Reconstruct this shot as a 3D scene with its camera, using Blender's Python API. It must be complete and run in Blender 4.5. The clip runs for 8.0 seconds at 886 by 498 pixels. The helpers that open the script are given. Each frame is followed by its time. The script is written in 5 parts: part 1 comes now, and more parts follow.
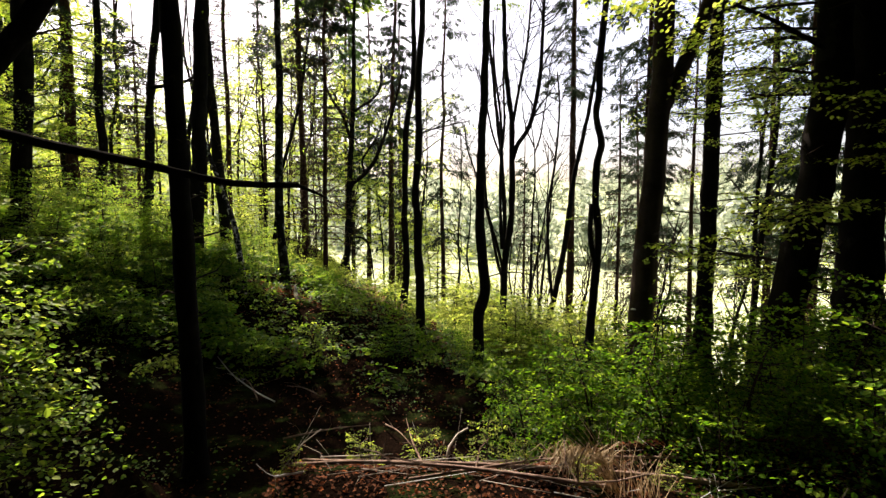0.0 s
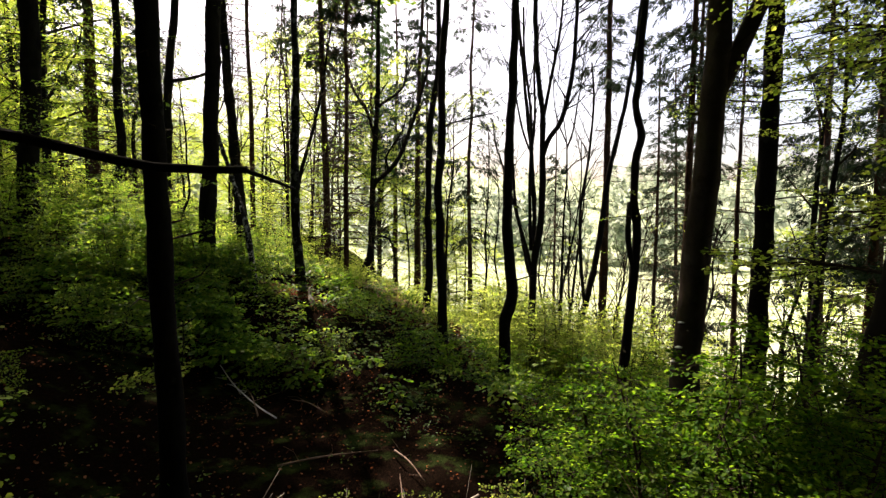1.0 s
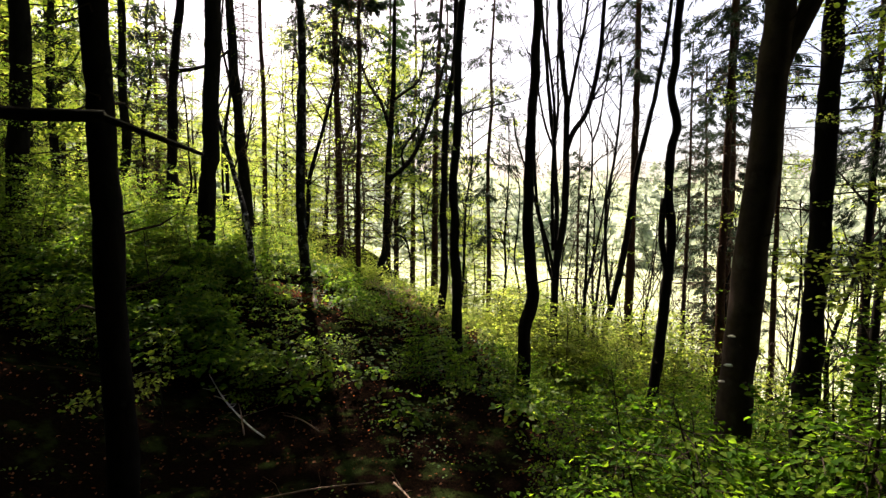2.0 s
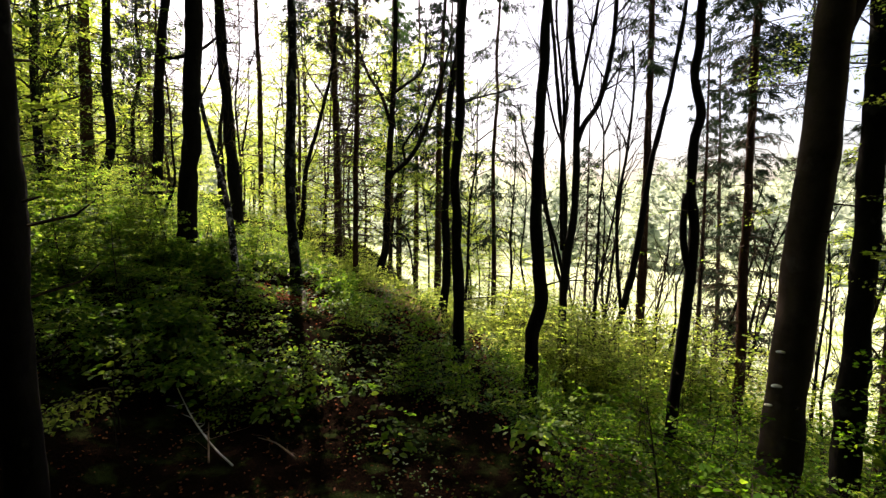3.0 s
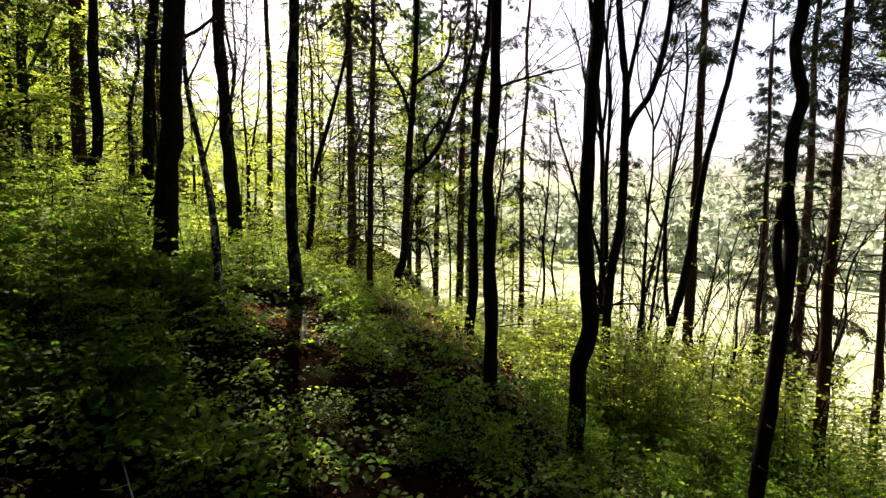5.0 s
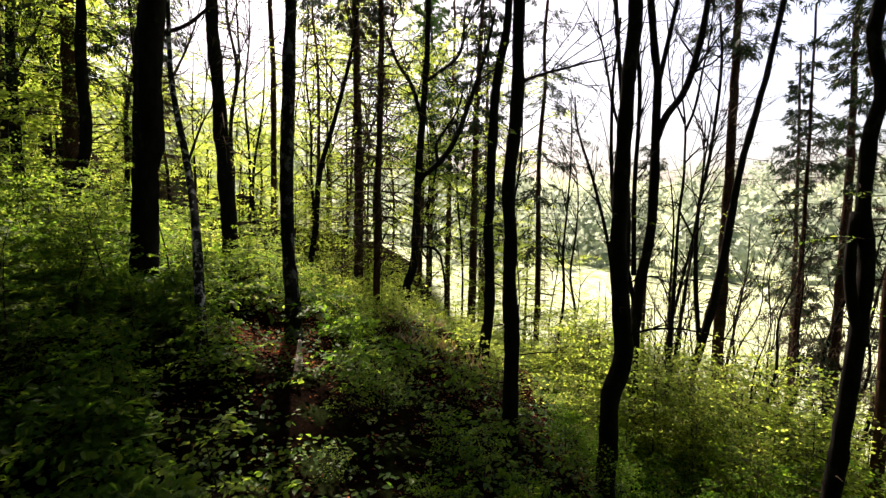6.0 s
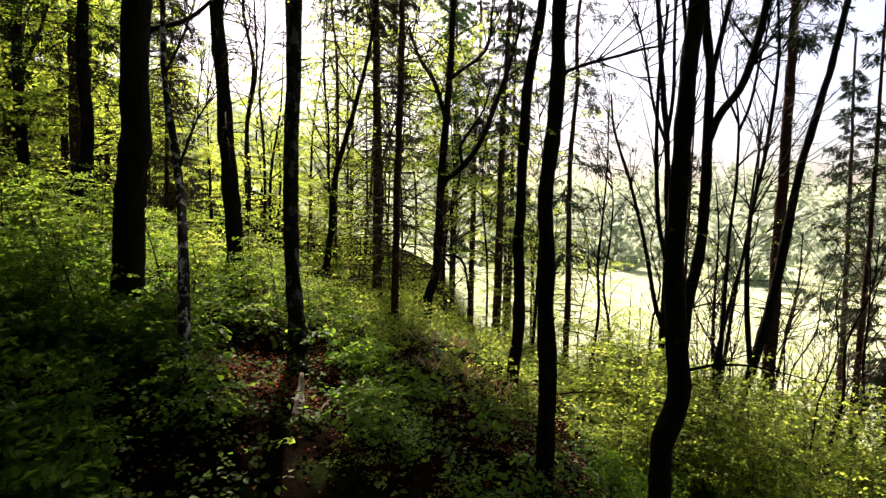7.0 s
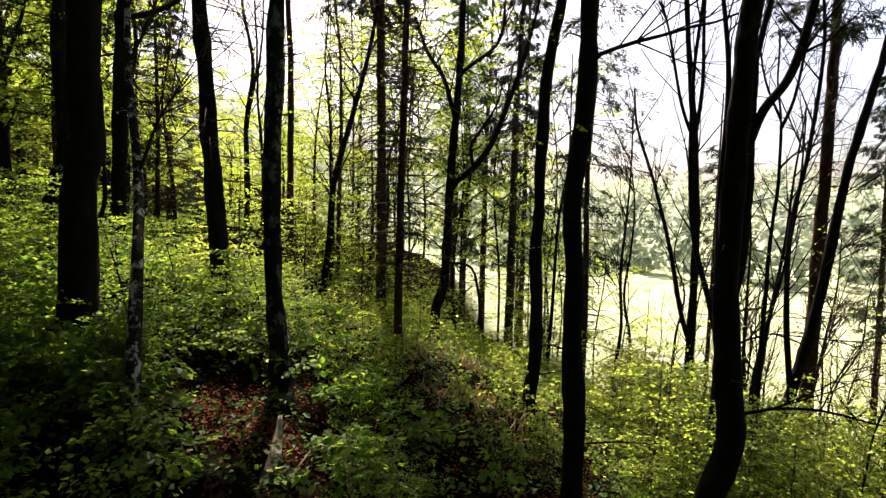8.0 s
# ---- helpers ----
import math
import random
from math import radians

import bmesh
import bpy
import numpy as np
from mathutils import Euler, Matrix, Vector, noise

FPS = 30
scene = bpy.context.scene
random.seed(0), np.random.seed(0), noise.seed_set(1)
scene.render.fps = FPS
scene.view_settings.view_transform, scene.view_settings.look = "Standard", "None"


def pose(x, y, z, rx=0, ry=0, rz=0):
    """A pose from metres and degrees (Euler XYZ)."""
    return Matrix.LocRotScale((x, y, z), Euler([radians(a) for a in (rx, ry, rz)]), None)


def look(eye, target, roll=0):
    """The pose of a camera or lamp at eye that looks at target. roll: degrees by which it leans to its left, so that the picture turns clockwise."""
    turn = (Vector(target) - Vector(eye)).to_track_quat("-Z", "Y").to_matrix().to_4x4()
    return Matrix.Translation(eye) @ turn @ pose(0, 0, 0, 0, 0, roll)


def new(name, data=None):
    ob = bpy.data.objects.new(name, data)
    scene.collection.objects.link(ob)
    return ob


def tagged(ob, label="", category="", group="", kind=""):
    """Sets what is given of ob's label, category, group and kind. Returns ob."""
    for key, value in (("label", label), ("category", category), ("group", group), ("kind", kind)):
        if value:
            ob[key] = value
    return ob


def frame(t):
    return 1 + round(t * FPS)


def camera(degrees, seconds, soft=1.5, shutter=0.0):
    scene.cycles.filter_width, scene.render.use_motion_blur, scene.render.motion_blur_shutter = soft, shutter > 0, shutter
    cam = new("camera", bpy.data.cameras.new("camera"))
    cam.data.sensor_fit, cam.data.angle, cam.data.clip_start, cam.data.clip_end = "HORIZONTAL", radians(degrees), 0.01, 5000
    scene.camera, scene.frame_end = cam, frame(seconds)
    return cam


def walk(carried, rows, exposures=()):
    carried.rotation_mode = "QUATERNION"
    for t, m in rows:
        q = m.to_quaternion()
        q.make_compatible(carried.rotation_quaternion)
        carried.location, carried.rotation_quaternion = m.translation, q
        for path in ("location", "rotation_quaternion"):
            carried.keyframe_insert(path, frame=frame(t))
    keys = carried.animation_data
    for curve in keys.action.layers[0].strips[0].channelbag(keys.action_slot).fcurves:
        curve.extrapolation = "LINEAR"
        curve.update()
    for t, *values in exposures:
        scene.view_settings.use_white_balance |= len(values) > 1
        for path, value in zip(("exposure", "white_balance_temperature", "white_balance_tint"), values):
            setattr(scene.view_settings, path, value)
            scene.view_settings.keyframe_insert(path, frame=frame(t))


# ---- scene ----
# ---------------------------------------------------------------- camera and its way
cam = camera(79.7, 8.0, soft=1.4)
METRES, EYE, TILT, LEAN, TURN = 8.0, 1.5, -4.0, 0.0, 0.0
ROWS = [
    (0.0, 0.0, 0.0, 0.0, -0.0, -0.0, 0.0),
    (0.5, 0.0084, 0.0545, 0.0034, 1.7, -0.05, -0.23),
    (1.0, 0.0161, 0.1115, 0.0058, 3.18, -0.11, -0.44),
    (1.5, 0.0232, 0.1695, 0.006, 4.55, -0.15, -0.67),
    (3.0, 0.0244, 0.3434, 0.0033, 5.93, -0.19, -1.01),
    (3.5, 0.0142, 0.3991, 0.0046, 6.29, -0.21, -1.1),
    (4.0, 0.0015, 0.4552, 0.0107, 7.03, -0.22, -1.25),
    (4.5, -0.0103, 0.5135, 0.0216, 7.7, -0.24, -1.4),
    (6.0, -0.0473, 0.7057, 0.0655, 9.18, -0.29, -1.7),
    (6.5, -0.0599, 0.7724, 0.0811, 10.73, -0.33, -1.95),
    (7.0, -0.0722, 0.8404, 0.0959, 11.73, -0.35, -2.12),
    (7.5, -0.0837, 0.9083, 0.1099, 12.35, -0.36, -2.26),
    (8.0, -0.0943, 0.975, 0.1209, 12.9, -0.38, -2.26),
]
EXPOSURE = 1.84
walk(cam, [(t, pose(0, 0, EYE, TILT, LEAN, TURN) @ pose(METRES * x, METRES * y, METRES * z, 90 + pitch, roll, yaw)) for t, x, y, z, yaw, pitch, roll in ROWS],
     [(0.0, EXPOSURE + 0.08, 7050, 19), (4.0, EXPOSURE - 0.02, 7000, 20), (8.0, EXPOSURE - 0.14, 6950, 21)])

# ---------------------------------------------------------------- daylight
SUN_AZ, SUN_EL = radians(24), radians(50)      # azimuth to the left of straight ahead
world = bpy.data.worlds.new("daylight")
scene.world = world
world.use_nodes = True
wn = world.node_tree.nodes
sky = wn.new("ShaderNodeTexSky")
sky.sky_type, sky.sun_disc = "NISHITA", False
sky.sun_elevation, sky.sun_rotation = SUN_EL, -SUN_AZ
sky.air_density, sky.dust_density, sky.ozone_density = 1.0, 4.0, 1.5
wn["Background"].inputs["Strength"].default_value = 0.075
world.node_tree.links.new(sky.outputs["Color"], wn["Background"].inputs["Color"])
sun_data = bpy.data.lights.new("sun", "SUN")
sun_data.energy, sun_data.angle, sun_data.color = 5.0, radians(0.6), (1.0, 0.92, 0.80)
sun = new("sun", sun_data)
SUN_DIR = Vector((-math.sin(SUN_AZ) * math.cos(SUN_EL), math.cos(SUN_AZ) * math.cos(SUN_EL), math.sin(SUN_EL)))
sun.matrix_world = look(SUN_DIR * 40, (0, 0, 0))


# ---------------------------------------------------------------- materials
def nodes_of(name):
    m = bpy.data.materials.new(name)
    m.use_nodes = True
    return m, m.node_tree.nodes, m.node_tree.links, m.node_tree.nodes["Principled BSDF"]


def ramp(n, stops):
    r = n.new("ShaderNodeValToRGB")
    e = r.color_ramp.elements
    while len(e) < len(stops):
        e.new(0.5)
    for el, (p, c) in zip(e, stops):
        el.position, el.color = p, (*c, 1)
    return r


def coords(n, l, scale):
    tc, mp = n.new("ShaderNodeTexCoord"), n.new("ShaderNodeMapping")
    mp.inputs["Scale"].default_value = scale
    l.new(tc.outputs["Object"], mp.inputs["Vector"])
    return mp.outputs["Vector"]


def noise_tex(n, l, vec, scale, detail=6, rough=0.6):
    t = n.new("ShaderNodeTexNoise")
    t.inputs["Scale"].default_value, t.inputs["Detail"].default_value, t.inputs["Roughness"].default_value = scale, detail, rough
    if vec is not None:
        l.new(vec, t.inputs["Vector"])
    return t


def mixed(n, l, kind, fac, a, b):
    m = n.new("ShaderNodeMix")
    m.data_type, m.blend_type = "RGBA", kind
    for sock, v in ((m.inputs[0], fac), (m.inputs[6], a), (m.inputs[7], b)):
        if isinstance(v, (int, float)):
            sock.default_value = v
        elif isinstance(v, tuple):
            sock.default_value = (*v, 1)
        else:
            l.new(v, sock)
    return m.outputs[2]


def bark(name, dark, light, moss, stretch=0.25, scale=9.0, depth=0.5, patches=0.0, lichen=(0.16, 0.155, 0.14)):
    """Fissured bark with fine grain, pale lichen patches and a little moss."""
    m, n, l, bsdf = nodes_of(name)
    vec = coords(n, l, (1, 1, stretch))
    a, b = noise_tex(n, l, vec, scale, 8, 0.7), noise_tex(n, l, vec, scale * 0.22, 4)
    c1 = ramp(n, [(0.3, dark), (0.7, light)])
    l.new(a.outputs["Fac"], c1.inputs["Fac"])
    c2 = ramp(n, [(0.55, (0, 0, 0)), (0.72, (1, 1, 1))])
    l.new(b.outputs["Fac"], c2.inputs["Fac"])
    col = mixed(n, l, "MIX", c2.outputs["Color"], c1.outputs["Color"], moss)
    if patches:
        lich = noise_tex(n, l, coords(n, l, (1, 1, 0.7)), 8.0 if patches > 0.4 else 3.2, 5, 0.65)
        low = 0.53 if patches > 0.4 else 0.60
        c3 = ramp(n, [(low, (0, 0, 0)), (low + 0.06, (patches, patches, patches))])
        l.new(lich.outputs["Fac"], c3.inputs["Fac"])
        col = mixed(n, l, "MIX", c3.outputs["Color"], col, lichen)
    l.new(col, bsdf.inputs["Base Color"])
    bsdf.inputs["Roughness"].default_value = 0.95
    bsdf.inputs["Specular IOR Level"].default_value = 0.02
    bump = n.new("ShaderNodeBump")
    bump.inputs["Strength"].default_value, bump.inputs["Distance"].default_value = depth, 0.03
    l.new(a.outputs["Fac"], bump.inputs["Height"])
    l.new(bump.outputs["Normal"], bsdf.inputs["Normal"])
    return m


def leafage(name, stops, glow, through_share=0.55, rough=0.55, gloss=0.1):
    """Thin leaves: each one has its own tone, and lets light through."""
    m, n, l, bsdf = nodes_of(name)
    geo = n.new("ShaderNodeNewGeometry")
    c = ramp(n, stops)
    l.new(geo.outputs["Random Per Island"], c.inputs["Fac"])
    patch = noise_tex(n, l, coords(n, l, (1, 1, 1)), 0.8, 2)
    tone = ramp(n, [(0.3, (0.62, 0.66, 0.6)), (0.7, (1.15, 1.1, 1.0))])
    l.new(patch.outputs["Fac"], tone.inputs["Fac"])
    col = mixed(n, l, "MULTIPLY", 1.0, c.outputs["Color"], tone.outputs["Color"])
    l.new(col, bsdf.inputs["Base Color"])
    bsdf.inputs["Roughness"].default_value = rough
    bsdf.inputs["Specular IOR Level"].default_value = gloss
    tr, mix = n.new("ShaderNodeBsdfTranslucent"), n.new("ShaderNodeMixShader")
    l.new(mixed(n, l, "MULTIPLY", 1.0, col, glow), tr.inputs["Color"])
    mix.inputs[0].default_value = through_share
    l.new(bsdf.outputs[0], mix.inputs[1])
    l.new(tr.outputs[0], mix.inputs[2])
    l.new(mix.outputs[0], n["Material Output"].inputs["Surface"])
    return m


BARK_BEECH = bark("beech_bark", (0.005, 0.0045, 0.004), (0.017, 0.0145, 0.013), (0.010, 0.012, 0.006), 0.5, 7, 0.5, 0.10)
BARK_PALE = bark("smooth_beech_bark", (0.028, 0.02, 0.016), (0.075, 0.056, 0.045), (0.022, 0.02, 0.014), 0.9, 4, 0.2, 0.15)
BARK_SPRUCE = bark("spruce_bark", (0.014, 0.008, 0.006), (0.075, 0.038, 0.025), (0.035, 0.028, 0.02), 0.35, 14, 0.8, 0.15)
BARK_BIRCH = bark("birch_bark", (0.008, 0.007, 0.007), (0.03, 0.028, 0.027), (0.008, 0.007, 0.006), 1.6, 7, 0.5, 1.0, (0.34, 0.32, 0.32))
BARK_LICHEN = bark("lichened_beech_bark", (0.006, 0.0055, 0.005), (0.022, 0.02, 0.019), (0.012, 0.014, 0.008), 0.8, 8, 0.5, 0.5, (0.16, 0.16, 0.165))
TWIG = bark("twig_bark", (0.014, 0.010, 0.008), (0.045, 0.034, 0.026), (0.028, 0.024, 0.016), 0.6, 20, 0.3)
DEADTWIG = bark("dead_spruce_twig", (0.035, 0.024, 0.017), (0.13, 0.09, 0.065), (0.08, 0.07, 0.05), 0.6, 20, 0.3)
DEADWOOD = bark("weathered_deadwood", (0.13, 0.11, 0.09), (0.34, 0.30, 0.26), (0.07, 0.055, 0.045), 0.15, 18, 0.5)
BLEACHED = bark("bleached_wood", (0.32, 0.31, 0.30), (0.62, 0.61, 0.60), (0.22, 0.20, 0.18), 0.15, 18, 0.4)
LOGBARK = bark("fallen_log_bark", (0.07, 0.045, 0.035), (0.24, 0.17, 0.135), (0.10, 0.085, 0.06), 0.3, 16, 0.7, 0.3)
ROTWOOD = bark("rotten_mossy_wood", (0.02, 0.015, 0.012), (0.09, 0.075, 0.06), (0.02, 0.03, 0.010), 0.2, 12, 0.8)
LEAF = leafage("young_beech_leaf", [(0.0, (0.046, 0.100, 0.014)), (0.5, (0.090, 0.160, 0.021)), (1.0, (0.17, 0.215, 0.040))], (2.9, 2.8, 1.7))
# LEAF in a lighter tone: sunlight is painted into the colour of bright foliage
LEAF_BRIGHT = leafage("fresh_sunlit_beech_leaf", [(0.0, (0.095, 0.155, 0.026)), (0.5, (0.150, 0.205, 0.040)), (1.0, (0.25, 0.275, 0.085))], (3.4, 3.3, 1.9), 0.64)
# deep green of the near bushes; also paints shade onto the falling slope
LEAF_LUSH = leafage("lush_and_shaded_beech_leaf", [(0.0, (0.022, 0.066, 0.006)), (0.5, (0.050, 0.112, 0.010)), (1.0, (0.105, 0.160, 0.020))], (2.7, 2.7, 1.2), 0.58, 0.6, 0.03)
LEAF_SLOPE = leafage("glossy_shade_leaf", [(0.0, (0.034, 0.084, 0.012)), (0.5, (0.064, 0.130, 0.018)), (1.0, (0.125, 0.180, 0.036))], (3.0, 2.9, 1.4), 0.64, 0.45, 0.15)
# far foliage, made pale and cool to paint in haze
LEAF_HAZE = leafage("haze_toned_leaf", [(0.0, (0.20, 0.25, 0.19)), (1.0, (0.38, 0.42, 0.36))], (1.5, 1.5, 1.5))
LEAF_HERB = leafage("herb_leaf", [(0.0, (0.018, 0.05, 0.008)), (0.6, (0.04, 0.09, 0.014)), (1.0, (0.10, 0.14, 0.04))], (2.4, 2.4, 1.2), 0.45, 0.5, 0.12)
NEEDLE = leafage("spruce_needle", [(0.0, (0.010, 0.022, 0.011)), (0.6, (0.018, 0.036, 0.016)), (1.0, (0.04, 0.055, 0.026))], (1.2, 1.4, 1.0), 0.2, 0.5)
# spruce needle in a lighter green, which paints in light on the boughs
NEEDLE_LIT = leafage("lit_spruce_needle", [(0.0, (0.020, 0.050, 0.016)), (0.6, (0.040, 0.085, 0.024)), (1.0, (0.075, 0.120, 0.040))], (1.8, 2.0, 1.2), 0.4, 0.5)
LITTER = leafage("fallen_leaf", [(0.0, (0.03, 0.012, 0.007)), (0.5, (0.10, 0.040, 0.022)), (1.0, (0.19, 0.085, 0.055))], (2.4, 1.8, 1.3), 0.4, 0.8, 0.05)
STRAW = leafage("dry_grass", [(0.0, (0.30, 0.21, 0.13)), (1.0, (0.52, 0.42, 0.30))], (1.1, 1.0, 0.8), 0.25, 0.6)


def ground_material():
    m, n, l, bsdf = nodes_of("forest_floor")
    vec = coords(n, l, (1, 1, 1))
    fine, mid, wide = noise_tex(n, l, vec, 26, 8, 0.75), noise_tex(n, l, vec, 2.4, 6), noise_tex(n, l, vec, 0.5, 3)
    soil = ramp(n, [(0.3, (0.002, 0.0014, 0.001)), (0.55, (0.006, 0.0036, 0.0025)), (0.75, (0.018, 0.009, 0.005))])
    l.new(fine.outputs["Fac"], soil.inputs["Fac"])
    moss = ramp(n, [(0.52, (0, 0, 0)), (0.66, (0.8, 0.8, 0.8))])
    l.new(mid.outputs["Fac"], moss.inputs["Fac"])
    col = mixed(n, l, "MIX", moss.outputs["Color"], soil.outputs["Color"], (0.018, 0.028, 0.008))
    # open meadow beyond the wood
    far = n.new("ShaderNodeVectorMath")
    far.operation = "DOT_PRODUCT"
    far.inputs[1].default_value = (0.75, 0.66, 0.0)
    l.new(vec, far.inputs[0])
    edge = n.new("ShaderNodeMapRange")
    edge.inputs["From Min"].default_value, edge.inputs["From Max"].default_value = 24, 29
    l.new(far.outputs["Value"], edge.inputs["Value"])
    grass = ramp(n, [(0.3, (0.25, 0.31, 0.14)), (0.7, (0.43, 0.46, 0.31))])
    l.new(wide.outputs["Fac"], grass.inputs["Fac"])
    col = mixed(n, l, "MIX", edge.outputs["Result"], col, grass.outputs["Color"])
    l.new(col, bsdf.inputs["Base Color"])
    bsdf.inputs["Roughness"].default_value = 1.0
    bsdf.inputs["Specular IOR Level"].default_value = 0.0
    bump = n.new("ShaderNodeBump")
    bump.inputs["Strength"].default_value, bump.inputs["Distance"].default_value = 0.9, 0.05
    l.new(fine.outputs["Fac"], bump.inputs["Height"])
    l.new(bump.outputs["Normal"], bsdf.inputs["Normal"])
    return m


# ---------------------------------------------------------------- geometry helpers
rng = np.random.default_rng(7)


class Geo:
    """Collects tubes and leaves and turns them into one mesh."""

    def __init__(self):
        self.v, self.f, self.n = [], [], 0

    def add(self, verts, faces):
        self.v.append(np.asarray(verts, float))
        self.f.extend([[i + self.n for i in f] for f in faces])
        self.n += len(verts)

    def tube(self, pts, radii, sides=6, lump=0.0, cap=True):
        pts, radii = np.asarray(pts, float), np.asarray(radii, float)
        tang = np.gradient(pts, axis=0)
        tang /= np.linalg.norm(tang, axis=1, keepdims=True) + 1e-9
        ref = np.array([1.0, 0, 0]) if abs(tang[0][0]) < 0.8 else np.array([0, 1.0, 0])
        rows, k = [], len(pts)
        ang = np.arange(sides) * 2 * np.pi / sides
        for i in range(k):
            u = ref - tang[i] * (ref @ tang[i])
            u /= np.linalg.norm(u)
            w = np.cross(tang[i], u)
            ref = u
            rad = radii[i] * (1 + lump * np.array([noise.noise(Vector((math.cos(a) * 1.3, math.sin(a) * 1.3, 0)) + Vector(pts[i]) * 1.7) for a in ang])) if lump else radii[i] * np.ones(sides)
            rows.append(pts[i] + (np.cos(ang) * rad)[:, None] * u + (np.sin(ang) * rad)[:, None] * w)
        faces = [[i * sides + j, i * sides + (j + 1) % sides, (i + 1) * sides + (j + 1) % sides, (i + 1) * sides + j] for i in range(k - 1) for j in range(sides)]
        if cap:
            faces += [list(range(sides))[::-1], [(k - 1) * sides + j for j in range(sides)]]
        self.add(np.concatenate(rows), faces)

    def leaves(self, c, d, up, size, wide=0.39, fine=False):
        c, d, up, size = (np.asarray(a, float) for a in (c, d, up, size))
        if len(c) == 0:
            return
        d = d / (np.linalg.norm(d, axis=1, keepdims=True) + 1e-9)
        side = np.cross(d, up)
        side /= np.linalg.norm(side, axis=1, keepdims=True) + 1e-9
        up = np.cross(side, d)
        prof = [(0, 0, 0), (0.28, wide * 0.85, 0.09), (0.68, wide * 0.8, 0.04), (1, 0, -0.10), (0.68, -wide * 0.8, 0.04), (0.28, -wide * 0.85, 0.09)] if fine else \
               [(0, 0, 0), (0.48, wide, 0.07), (1, 0, -0.06), (0.48, -wide, 0.07)]
        s = size[:, None]
        vs = np.stack([c + s * (a * d + b * side + h * up) for a, b, h in prof], 1)
        k = len(prof)
        shape = [[0, 3, 2, 1], [0, 5, 4, 3]] if fine else [[0, 2, 1], [0, 3, 2]]
        base = self.n + np.arange(len(c)) * k
        self.v.append(vs.reshape(-1, 3))
        for q in shape:
            self.f.extend((base[:, None] + np.array(q)).tolist())
        self.n += len(c) * k

    def mesh(self, name, material, origin=(0, 0, 0), smooth=False):
        me = bpy.data.meshes.new(name)
        v = np.concatenate(self.v) - np.asarray(origin) if self.v else np.zeros((0, 3))
        me.from_pydata(v.tolist(), [], self.f)
        me.materials.append(material)
        if smooth:
            me.polygons.foreach_set("use_smooth", [True] * len(me.polygons))
        me.update()
        return me


def part(name, geo, material, parent, label="", smooth=False, kind=""):
    """One mesh object under a thing or under a part."""
    o = parent
    while o.parent:
        o = o.parent
    ob = new(name, geo.mesh(name, material, o.location, smooth))
    ob.parent = parent
    return tagged(ob, label, kind=kind)


def thing(name, at, label, category, group=""):
    ob = new(name)
    ob.location = at
    ob.empty_display_size = 0.2
    return tagged(ob, label, category, group)


def curve(ctrl, step):
    """A smooth line through the control points."""
    p = np.asarray(ctrl, float)
    if len(p) == 2:
        k = max(2, int(np.linalg.norm(p[1] - p[0]) / step) + 1)
        return p[0] + (p[1] - p[0]) * np.linspace(0, 1, k)[:, None]
    q = np.vstack([2 * p[0] - p[1], p, 2 * p[-1] - p[-2]])
    out = []
    for i in range(1, len(q) - 2):
        k = max(1, int(np.linalg.norm(q[i + 1] - q[i]) / step))
        for t in np.arange(k) / k:
            out.append(0.5 * (2 * q[i] + (q[i + 1] - q[i - 1]) * t + (2 * q[i - 1] - 5 * q[i] + 4 * q[i + 1] - q[i + 2]) * t * t
                              + (3 * q[i] - q[i - 1] - 3 * q[i + 1] + q[i + 2]) * t ** 3))
    out.append(p[-1])
    return np.array(out)


def smooth(a, b, v):
    t = min(1.0, max(0.0, (v - a) / (b - a)))
    return t * t * (3 - 2 * t)


def ground(x, y):
    """Height of the forest floor: a bank at the start, a hollow, then a hillside falling to the right and a valley beyond."""
    xc = max(-14.0, min(9.0, x))
    hill = -1.85 - 0.365 * xc - 0.0068 * xc * xc - 0.095 * (min(y, 21.0) - 14) - 0.05 * max(0.0, min(y, 40) - 21)
    hill += 0.28 * min(0.0, x + 14) * -1 * smooth(0, 30, -14 - x) * 0.6
    hill -= 0.95 * smooth(17.6, 22.5, y) * smooth(-10, -5, x) * (1 - 0.75 * smooth(-3.0, 1.0, x)) + 0.22 * max(0.0, min(y, 40) - 23) * smooth(-11, -6, x)
    hill += 0.22 * math.exp(-((x + 2.2) / 1.3) ** 2 - ((y - 17.6) / 1.3) ** 2)
    hill -= 0.2 * smooth(-1.6, -0.6, x) + 0.85 * smooth(-0.3, 1.4, x)
    hollow = -1.45 - 0.12 * max(0.0, x - 1.0) + 0.36 * max(0.0, -x - 3.6) - 0.25 * max(0.0, xc - 3)
    bank = -0.12 - 0.03 * x + 0.12 * max(0.0, -x - 2.5) - 0.1 * max(0, x - 3)
    bank -= 1.0 * smooth(0.95, 1.4, -x) * (1 - smooth(1.95, 2.4, -x)) * smooth(1.0, 2.2, y)
    z = hollow + (hill - hollow) * smooth(8.5, 12.5, y)
    brink = 3.0 + 0.55 * smooth(0.3, 1.6, x)
    z = bank + (z - bank) * smooth(brink, brink + 2.5, y)
    z += 0.10 * noise.noise(Vector((x * 0.55, y * 0.55, 0))) + 0.05 * noise.noise(Vector((x * 1.9, y * 1.9, 3)))
    d = math.hypot(x, y - 10)
    drop = smooth(26, 60, d) * smooth(-0.75, 0.1, x / (d + 1e-6))
    z = z + (-9.5 - z) * drop
    rise = smooth(150, 420, d)
    return z + rise * (34 + 10 * noise.noise(Vector((x * 0.006, y * 0.006, 1))))


